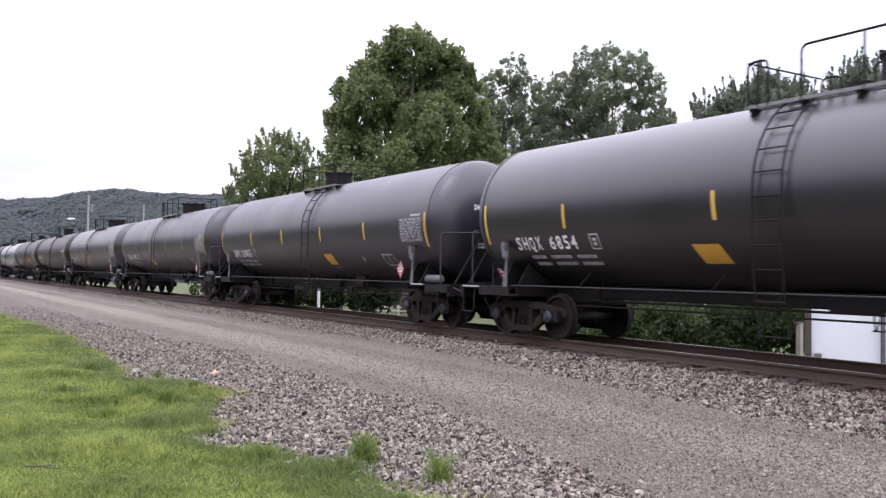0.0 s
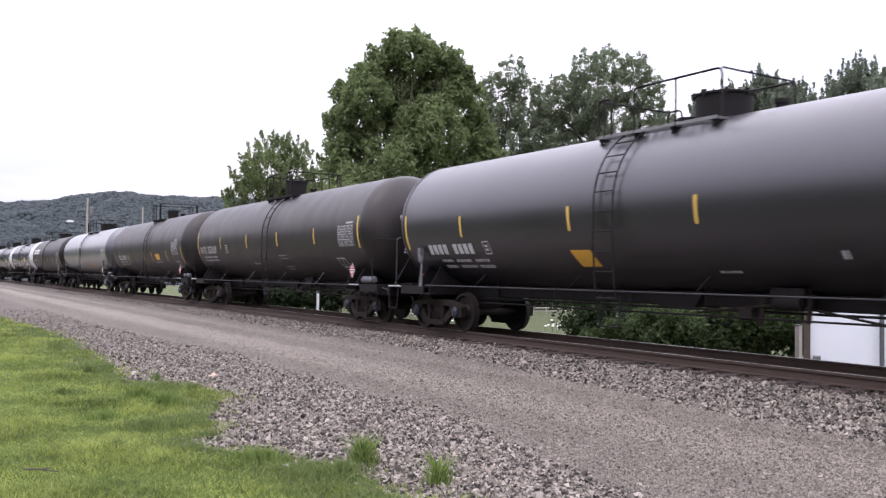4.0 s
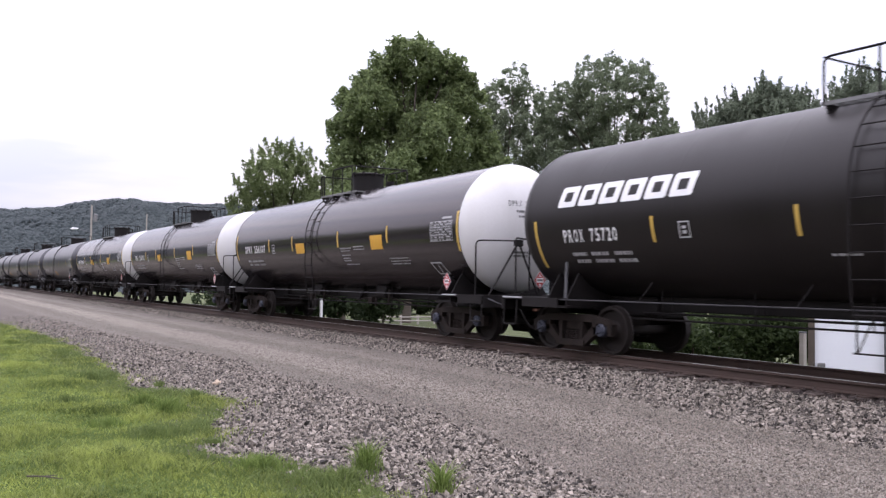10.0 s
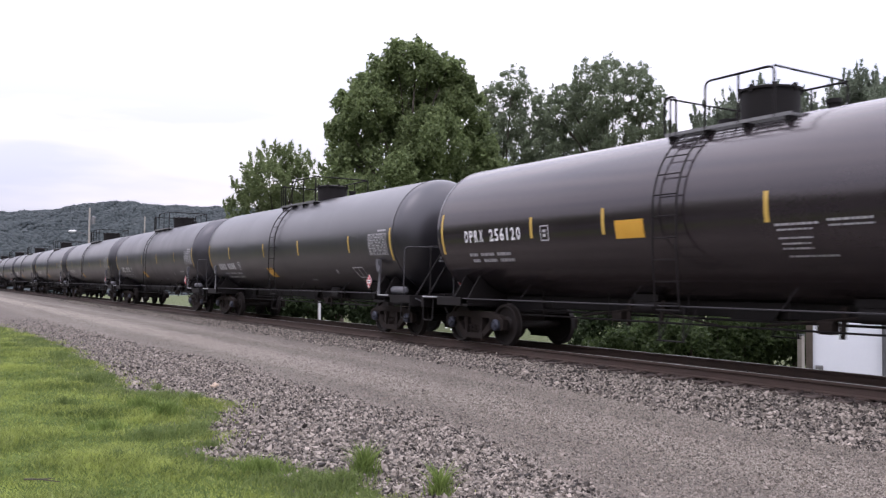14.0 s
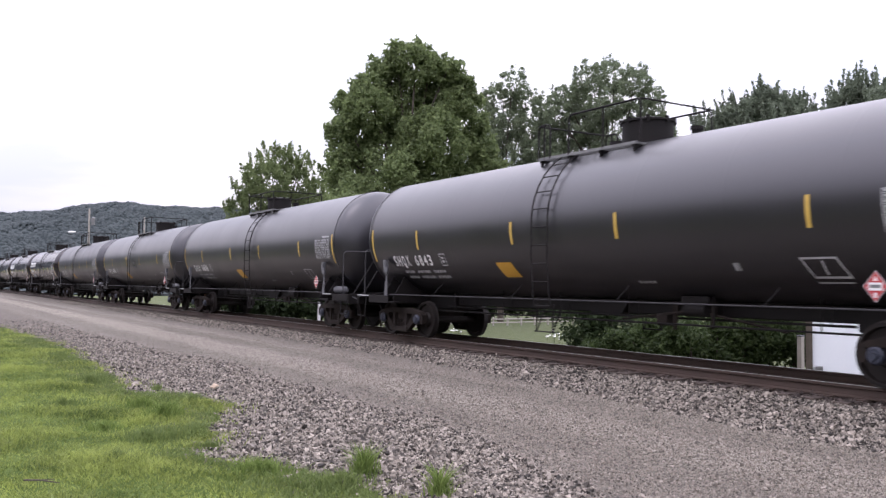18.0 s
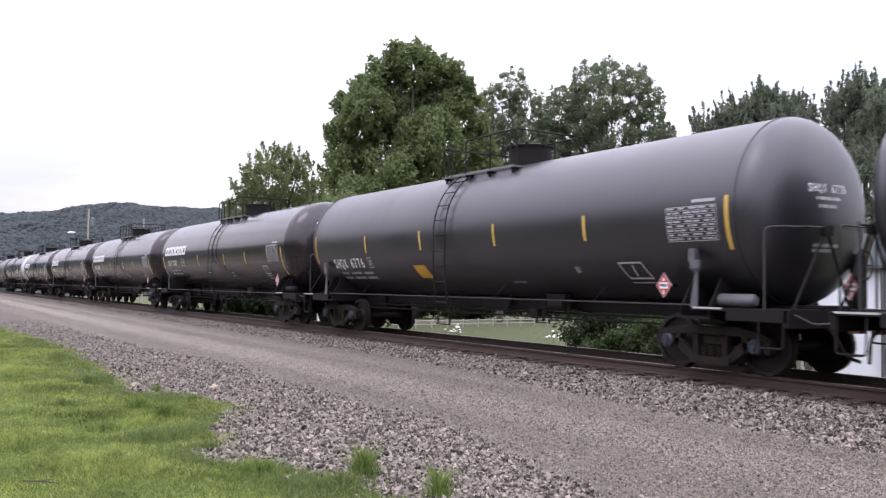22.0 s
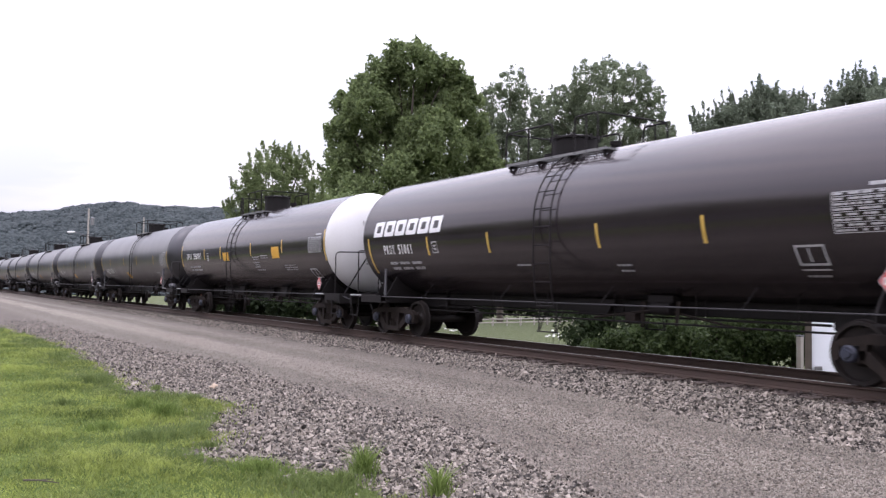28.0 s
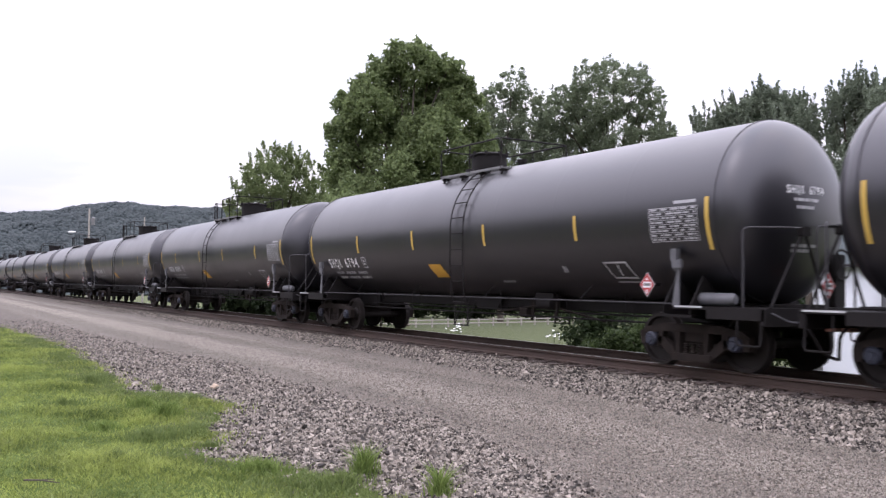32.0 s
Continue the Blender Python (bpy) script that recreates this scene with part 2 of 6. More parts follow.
def round_path(points, r=0.08, n=4):
    """A path of points with its corners rounded."""
    pts = [Vector(p) for p in points]
    out = [pts[0]]
    for a, b, c in zip(pts, pts[1:], pts[2:]):
        u, w = (a - b), (c - b)
        k = min(r, u.length / 2, w.length / 2)
        p, q = b + u.normalized() * k, b + w.normalized() * k
        out += [(1 - s) ** 2 * p + 2 * s * (1 - s) * b + s * s * q for s in (i / n for i in range(n + 1))]
    return out + [pts[-1]]


def part(name, shape, material, parent, label="", smooth=True):
    """Links a shape as one mesh under a thing or under a part."""
    me = shape if isinstance(shape, bpy.types.Mesh) else shape.mesh(name, material, smooth)
    ob = new(name, me)
    ob.parent = parent
    return tagged(ob, label)


def sheet(name, verts, faces, material, smooth=False):
    """A large mesh from arrays; faces all have the same number of corners."""
    me = bpy.data.meshes.new(name)
    verts, faces = np.asarray(verts, dtype=np.float32), np.asarray(faces, dtype=np.int32)
    k = faces.shape[1]
    me.vertices.add(len(verts))
    me.vertices.foreach_set("co", verts.ravel())
    me.loops.add(faces.size)
    me.loops.foreach_set("vertex_index", faces.ravel())
    me.polygons.add(len(faces))
    me.polygons.foreach_set("loop_start", np.arange(0, faces.size, k, dtype=np.int32))
    me.polygons.foreach_set("use_smooth", [smooth] * len(faces))
    me.materials.append(material)
    me.update(calc_edges=True)
    return me


# ---- the ground ----
def lerp_table(y, table):
    return np.interp(y, [a for a, _ in table], [b for _, b in table])


PROFILE = ((-60, 0.10), (0, 0.03), (3.2, 0.02), (5.6, 0.0), (9.2, 0.02), (10.4, 0.13), (11.0, 0.155), (13.4, 0.155), (14.2, 0.12), (15.6, -0.05), (18, -0.35), (20, -0.65), (25, -1.3), (32, -2.0), (42, -2.9), (50, -3.3), (200, -3.6), (3000, -3.6))


def ground_height(x, y):
    swell = np.sin(x * 0.83 + 1.7 * np.sin(y * 0.51)) * np.sin(y * 0.94 + 1.3 * np.sin(x * 0.37))
    return lerp_table(y, PROFILE) + 0.012 * swell * np.where((np.asarray(y) < 10) | (np.asarray(y) > 15), 1.0, 0.2)


LAWN_EDGE = ((-60, 2.5), (-32.4, 2.89), (-27.5, 3.27), (-23.8, 3.31), (-19.3, 3.25), (-15.7, 3.07), (-13.6, 2.95), (-12.9, 3.33), (-12.2, 3.62), (-11.0, 3.48), (-10.1, 3.15), (-9.1, 2.6), (-8.4, 2.3), (-7.8, 2.65), (-7.2, 2.95), (-6.2, 3.2), (-5, 3.1), (10, 2.9))


def grass_edge(x):
    """Where the lawn ends and the gravel begins."""
    return lerp_table(x, LAWN_EDGE) + 0.05 * np.sin(x * 2.3) * np.sin(x * 0.9 + 1.0) + 0.05 * np.sin(x * 6.1 + 2.0)


LANE_NEAR = ((-40, 5.2), (-26.7, 5.35), (-18, 5.95), (-11.7, 5.6), (-9.2, 5.75), (-7.2, 5.3), (-5.7, 4.85), (-2, 4.5))
LANE_FAR = ((-70, 10.1), (-20, 9.7), (-16, 9.75), (-11, 9.3), (-7.3, 8.9), (-5.7, 8.7), (-2, 8.4))


def ground_material():
    m = bpy.data.materials.new("gravel_and_grass_ground")
    m.use_nodes = True
    n, l = m.node_tree.nodes, m.node_tree.links
    bsdf = n["Principled BSDF"]
    tc = n.new("ShaderNodeTexCoord")
    sep = n.new("ShaderNodeSeparateXYZ")
    l.new(tc.outputs["Object"], sep.inputs[0])

    def tex(kind, scale, detail=4):
        t = n.new(kind)
        t.inputs["Scale"].default_value = scale
        if "Detail" in t.inputs:
            t.inputs["Detail"].default_value = detail
        l.new(tc.outputs["Object"], t.inputs["Vector"])
        return t

    def math_node(op, a, b):
        t = n.new("ShaderNodeMath")
        t.operation = op
        for i, v in enumerate((a, b)):
            if isinstance(v, (int, float)):
                t.inputs[i].default_value = v
            else:
                l.new(v, t.inputs[i])
        return t.outputs[0]

    def mixed(fac, a, b):
        t = n.new("ShaderNodeMix")
        t.data_type = "RGBA"
        for key, v in (("Factor", fac), ("A", a), ("B", b)):
            if isinstance(v, tuple):
                t.inputs[key].default_value = (*v, 1)
            else:
                l.new(v, t.inputs[key])
        return t.outputs["Result"]

    def step(v, lo, hi):
        t = n.new("ShaderNodeMapRange")
        t.inputs["From Min"].default_value, t.inputs["From Max"].default_value = lo, hi
        l.new(v, t.inputs["Value"])
        return t.outputs["Result"]

    wob, mid, fine = tex("ShaderNodeTexNoise", 0.9, 8), tex("ShaderNodeTexNoise", 2.5, 6), tex("ShaderNodeTexNoise", 45, 3)
    pebble = tex("ShaderNodeTexVoronoi", 34)
    grit = tex("ShaderNodeTexVoronoi", 75)
    y = math_node("ADD", sep.outputs["Y"], math_node("MULTIPLY", math_node("SUBTRACT", wob.outputs["Fac"], 0.5), 0.9))
    coarse = mixed(step(pebble.outputs["Color"], 0.1, 0.9), (0.024, 0.020, 0.016), (0.16, 0.140, 0.120))
    fines = mixed(step(mid.outputs["Fac"], 0.3, 0.7), (0.058, 0.048, 0.037), (0.136, 0.116, 0.094))
    worn = tex("ShaderNodeTexNoise", 0.9, 5)
    along = n.new("ShaderNodeMapping")
    along.inputs["Scale"].default_value = (0.12, 1.0, 1.0)
    l.new(tc.outputs["Object"], along.inputs["Vector"])
    l.new(along.outputs["Vector"], worn.inputs["Vector"])
    fines = mixed(step(worn.outputs["Fac"], 0.46, 0.60), fines, (0.112, 0.093, 0.079))
    fines = mixed(step(worn.outputs["Fac"], 0.44, 0.33), fines, (0.062, 0.053, 0.044))
    fines = mixed(step(grit.outputs["Color"], 0.76, 0.98), fines, (0.34, 0.308, 0.258))
    fines = mixed(step(pebble.outputs["Color"], 0.35, 0.0), fines, (0.068, 0.058, 0.048))
    # wheel tracks worn along the lane
    for y0, y1 in ((5.5, 6.9), (7.7, 9.0)):
        rut = math_node("MULTIPLY", step(y, y0, (y0 + y1) / 2 - 0.25), step(y, y1, (y0 + y1) / 2 + 0.25))
        fines = mixed(math_node("MULTIPLY", rut, math_node("MULTIPLY", worn.outputs["Fac"], 0.9)), fines, (0.078, 0.067, 0.056))
    lane = math_node("MULTIPLY", step(y, 4.9, 6.5), step(y, 9.7, 8.7))
    gravel = mixed(lane, coarse, fines)
    stained = mixed(step(fine.outputs["Fac"], 0.3, 0.7), (0.018, 0.013, 0.011), (0.06, 0.045, 0.038))
    bed = math_node("MULTIPLY", step(y, 10.95, 11.2), step(y, 13.9, 13.4))
    gravel = mixed(bed, gravel, stained)
    turf = mixed(step(mid.outputs["Fac"], 0.3, 0.75), (0.06, 0.10, 0.018), (0.145, 0.20, 0.040))
    field = mixed(step(mid.outputs["Fac"], 0.3, 0.75), (0.066, 0.084, 0.034), (0.118, 0.132, 0.064))
    turf = mixed(step(y, 12, 17), turf, field)
    stony = math_node("MULTIPLY", step(y, 2.5, 2.95), step(y, 16.0, 15.3))
    # past the lawn, unseen ground set dark so the tanks' lower sides reflect less
    stony = math_node("MAXIMUM", stony, step(y, -1.2, -1.8))
    l.new(mixed(stony, turf, mixed(step(y, -0.5, -1.2), gravel, mixed(step(fine.outputs["Fac"], 0.3, 0.7), (0.030, 0.029, 0.029), (0.062, 0.060, 0.058)))), bsdf.inputs["Base Color"])
    bsdf.inputs["Roughness"].default_value = 0.9
    bsdf.inputs["Specular IOR Level"].default_value = 0.2
    bp = n.new("ShaderNodeBump")
    bp.inputs["Strength"].default_value, bp.inputs["Distance"].default_value = 0.8, 0.02
    l.new(math_node("ADD", math_node("ADD", pebble.outputs["Distance"], grit.outputs["Distance"]), fine.outputs["Fac"]), bp.inputs["Height"])
    l.new(bp.outputs["Normal"], bsdf.inputs["Normal"])
    return m


def spaced(stops):
    out = []
    for (a, s), (b, _) in zip(stops, stops[1:]):
        out += list(np.arange(a, b - 1e-6, s))
    return out + [stops[-1][0]]


gx = spaced([(-2500, 250), (-500, 50), (-150, 5), (-50, 0.7), (4, 6), (100, 100), (1500, 100)])
gy = spaced([(-1200, 150), (-150, 20), (-30, 3), (-3, 0.5), (1, 0.2), (16, 1.0), (60, 10), (200, 100), (1800, 100)])
gv = [(x, y, float(ground_height(x, y))) for x in gx for y in gy]
w_ = len(gy)
gf = [(i * w_ + j, (i + 1) * w_ + j, (i + 1) * w_ + j + 1, i * w_ + j + 1) for i in range(len(gx) - 1) for j in range(len(gy) - 1)]
ground = new("ground", sheet("ground", gv, gf, ground_material(), True))
tagged(ground, "gravel lane between mown grass and the railway ballast", "ground", kind="structure")


# ---- the track ----
def build_track():
    bed = tagged(new("railway_track"), "straight rusty railway track on oil-stained ballast", "railway track", kind="structure")
    bed.location = (0, TRACK_Y, RAIL_Z)
    h = 0.18
    side = [(-0.075, -h), (0.075, -h), (0.075, -h + 0.014), (0.018, -h + 0.035), (0.011, -0.075), (0.011, -0.05), (0.036, -0.038), (0.036, -0.008), (0.026, 0.0),
            (-0.026, 0.0), (-0.036, -0.008), (-0.036, -0.038), (-0.011, -0.05), (-0.011, -0.075), (-0.018, -h + 0.035), (-0.075, -h + 0.014)]
    for s in (-1, 1):
        sh = Shape()
        n = len(side)
        xs = (-700.0, -60.0, -20.0, 60.0, 300.0)
        sh.add([(x, a + s * 0.7535, b) for x in xs for a, b in side], [(j * n + i, j * n + (i + 1) % n, (j + 1) * n + (i + 1) % n, (j + 1) * n + i) for j in range(len(xs) - 1) for i in range(n)])
        rail = part("rail", sh, RAIL_SIDE, bed, smooth=False)
        top = Shape().box(-700, 300, s * 0.7535 - 0.024, s * 0.7535 + 0.024, 0.0005, 0.002)
        part("running_surface", top, BARE, rail, "polished steel running surface", smooth=False)
    rng = random.Random(3)
    tie = Shape().box(-0.115, 0.115, -1.3, 1.3, -h - 0.17, -h - 0.004, 0.012).mesh("tie", TIE, False)
    plate = Shape().box(-0.10, 0.10, -0.17, 0.17, 0.0, 0.014).mesh("tie_plate", RAIL_SIDE, False)
    for i in range(150):
        x = 4.0 - 0.53 * i + rng.uniform(-0.03, 0.03)
        t = part("tie", tie, TIE, bed)
        t.location, t.rotation_euler = (x, rng.uniform(-0.05, 0.05), rng.uniform(-0.008, 0.002)), (0, 0, rng.uniform(-0.02, 0.02))
        if i < 70:
            for s in (-1, 1):
                p = part("tie_plate", plate, RAIL_SIDE, t)
                p.location = (0, s * 0.7535, -h - 0.006)


build_track()


# ---- tank cars ----
TANK_Z, TANK_R, HEAD_DEEP = 2.605, 1.52, 0.70


def on_tank(x, z, lift=0.006):
    """A point on the near side of the tank at the height z over the rail."""
    a = math.asin(max(-0.999, min(0.999, (z - TANK_Z) / TANK_R)))
    return x, -(TANK_R + lift) * math.cos(a), TANK_Z + (TANK_R + lift) * math.sin(a)


def patch(shape, corners, lift=0.006, n=6):
    """A four-cornered patch (x, z: lower left, lower right, upper right, upper left) laid on the tank's near side."""
    (ax, az), (bx, bz), (cx, cz), (dx, dz) = corners
    verts = []
    for i in range(n + 1):
        s = i / n
        for t in (0, 1):
            x = (ax * (1 - t) + bx * t) * (1 - s) + (dx * (1 - t) + cx * t) * s
            z = (az * (1 - t) + bz * t) * (1 - s) + (dz * (1 - t) + cz * t) * s
            verts.append(on_tank(x, z, lift))
    return shape.add(verts, [(2 * i, 2 * i + 1, 2 * i + 3, 2 * i + 2) for i in range(n)])


def bar(shape, x0, x1, z0, z1, slant=0.0, lift=0.006, n=2):
    return patch(shape, ((x0 + slant, z0), (x1 + slant, z0), (x1, z1), (x0, z1)), lift, n)


def outline_box(shape, x0, x1, z0, z1, w=0.025, slant=0.0):
    bar(shape, x0 + slant, x1 + slant, z0, z0 + w)
    bar(shape, x0, x1 + w, z1 - w, z1)
    bar(shape, x0, x0 + w, z0, z1, slant, n=4)
    bar(shape, x1, x1 + w, z0, z1, slant, n=4)
    return shape


@functools.lru_cache(None)
def glyph(letter):
    """Corners and faces of one capital or figure, one metre high and one wide."""
    cu = bpy.data.curves.new("lettering", "FONT")
    cu.body, cu.size, cu.resolution_u, cu.offset = letter, 1.42, 2, 0.03
    ob = new("lettering", cu)
    me = bpy.data.meshes.new_from_object(ob.evaluated_get(bpy.context.evaluated_depsgraph_get()))
    bpy.data.objects.remove(ob)
    bpy.data.curves.remove(cu)
    bm = bmesh.new()
    bm.from_mesh(me)
    bpy.data.meshes.remove(me)
    for k in (0.25, 0.5, 0.75):
        bmesh.ops.bisect_plane(bm, geom=bm.verts[:] + bm.edges[:] + bm.faces[:], plane_co=(0, k, 0), plane_no=(0, 1, 0))
    bm.verts.index_update()
    left, right = min(v.co.x for v in bm.verts), max(v.co.x for v in bm.verts)
    out = [((v.co.x - left) / (right - left), v.co.y) for v in bm.verts], [tuple(v.index for v in f.verts) for f in bm.faces]
    bm.free()
    return out


def lettering(text, height, place, width):
    """The mesh of a line of block capitals in even cells, laid on by place(u, v); u runs from 0 to the width."""
    line, cell = Shape(), width / len(text)
    for at, letter in enumerate(text):
        if letter != " ":
            corners, faces = glyph(letter)
            want = cell * (0.26 if letter in "1I" else 0.74)
            line.add([place((at + 0.5) * cell + (u - 0.5) * want, v * height) for u, v in corners], faces)
    me = bpy.data.meshes.new("lettering")
    me.from_pydata(line.v, [], line.f)
    return me


def text_part(name, text, x, z, height, material, parent, width=0.0, lift=0.007, label=""):
    me = lettering(text, height, lambda u, v: on_tank(x + u, z + v, lift), width)
    me.materials.append(material)
    return part(name, me, material, parent, label)


def head_point(y, z, half, lift=0.008):
    """A point on the leading head, at the offset y and the height z."""
    r2 = (y * y + (z - TANK_Z) ** 2) / TANK_R ** 2
    return half + HEAD_DEEP * math.sqrt(max(0.0, 1 - r2)) + lift, y, z


def placard(parent, m, label="red and white diamond hazard placard"):
    """A diamond placard in a holder; it stands in the xz plane and faces -y, then takes the pose m."""
    s = 0.19

    def diamond(k, y0, y1):
        c = [(-0.82 * k, 0), (0, -k), (0.82 * k, 0), (0, k)]
        return Shape().add([(x, y0, z) for x, z in c] + [(x, y1, z) for x, z in c], [(0, 1, 2, 3), (7, 6, 5, 4), (0, 4, 5, 1), (1, 5, 6, 2), (2, 6, 7, 3), (3, 7, 4, 0)])

    p = part("placard", diamond(s * 1.12, -0.008, 0.0), DULL_WHITE, parent, label, smooth=False)
    p.matrix_basis = m
    part("red_field", diamond(s * 1.03, -0.011, -0.0085), RED, p, smooth=False)
    part("white_panel", Shape().box(-0.095, 0.095, -0.014, -0.0115, -0.055, 0.050), WHITE, p, smooth=False)
    part("number_bar", Shape().box(-0.075, 0.075, -0.016, -0.0145, -0.022, 0.022), DARK_INK, p, smooth=False)
    part("class_mark", Shape().box(-0.02, 0.02, -0.0135, -0.0115, -0.15, -0.085), WHITE, p, smooth=False)
    part("symbol", Shape().add([(-0.035, -0.0125, 0.075), (0.035, -0.0125, 0.075), (0.0, -0.0125, 0.135)], [(0, 1, 2)]), WHITE, p, smooth=False)
    return p


def build_truck(car, x):
    """A two-axle truck: its bolster carries side frames, springs and wheelsets."""
    bol = Shape().box(x - 0.19, x + 0.19, -1.0, 1.0, 0.42, 0.72, 0.03)
    bol.lathe([(0.70, 0.22), (0.84, 0.20), (0.84, 0.0)], "z", (x, 0, 0), 16)
    truck = part("truck", bol, GRIMY, car, "grimy black four-wheel freight truck")
    for s in (-1, 1):
        f = Shape()
        y0, y1 = s * 0.93, s * 1.06
        if y0 > y1:
            y0, y1 = y1, y0
        # top chord, ends over the bearings, sloping tension members, columns and the spring seat
        f.prism([(x - 1.16, 0.57), (x - 1.02, 0.66), (x - 0.55, 0.74), (x + 0.55, 0.74), (x + 1.02, 0.66), (x + 1.16, 0.57), (x + 1.02, 0.545), (x + 0.62, 0.60), (x - 0.62, 0.60), (x - 1.02, 0.545)], y0, y1)
        for e in (-1, 1):
            f.prism([(x + e * 1.17, 0.58), (x + e * 1.14, 0.36), (x + e * 1.05, 0.36), (x + e * 1.02, 0.56)], y0, y1)
            f.prism([(x + e * 0.74, 0.60), (x + e * 0.62, 0.60), (x + e * 0.66, 0.38), (x + e * 0.76, 0.34)], y0, y1)
            f.prism([(x + e * 0.80, 0.52), (x + e * 0.70, 0.36), (x + e * 0.36, 0.13), (x + e * 0.28, 0.22), (x + e * 0.60, 0.50)], y0, y1)
            f.prism([(x + e * 0.36, 0.62), (x + e * 0.25, 0.62), (x + e * 0.25, 0.20), (x + e * 0.33, 0.20)], y0, y1)
        f.prism([(x - 0.40, 0.13), (x + 0.40, 0.13), (x + 0.42, 0.25), (x - 0.42, 0.25)], y0 - 0.03, y1 + 0.03)
        part("side_frame", f, GRIMY, truck, smooth=False)
        for k in (-0.15, 0.0, 0.15):
            coil = [(0.25 + j * 0.0175, 0.066 if j % 2 else 0.048) for j in range(11)]
            part("spring", Shape().lathe(coil, "z", (x + k, s * 0.99, 0), 10), GRIMY, truck)
    sets = []
    for e in (-0.889, 0.889):
        w = Shape()
        for s in (-1, 1):
            tread = [(0.70, 0.10), (0.70, 0.16), (0.715, 0.36), (0.686, 0.39), (0.684, 0.470), (0.700, 0.480), (0.715, 0.460), (0.825, 0.452), (0.825, 0.395), (0.765, 0.375), (0.745, 0.19), (0.80, 0.15), (0.80, 0.09)]
            w.lathe([(s * a, b) for a, b in tread], "y", (0, 0, 0), 32)
        w.lathe([(-1.0, 0.075), (-0.8, 0.085), (0.8, 0.085), (1.0, 0.075)], "y", (0, 0, 0), 14)
        ws = part("wheelset", w, WHEEL, truck, "brown steel wheels on one axle")
        for s in (-1, 1):
            c = Shape().lathe([(s * 0.94, 0.0), (s * 0.94, 0.125), (s * 1.09, 0.125), (s * 1.115, 0.10), (s * 1.115, 0.06), (s * 1.135, 0.05), (s * 1.135, 0.0)], "y", (0, 0, 0), 18)
            for k in range(3):
                c.lathe([(s * 1.10, 0.018), (s * 1.137, 0.018), (s * 1.137, 0.0)], "y", (0.072 * math.cos(2.094 * k), 0, 0.072 * math.sin(2.094 * k)), 6)
            cap = part("bearing_cap", c, BEARING, truck)
            cap.location = (x + e, 0, 0.457)
            cap["axle"] = 1
            sets.append(cap)
        ws.location = (x + e, 0, 0.457)
        sets.append(ws)
    return truck


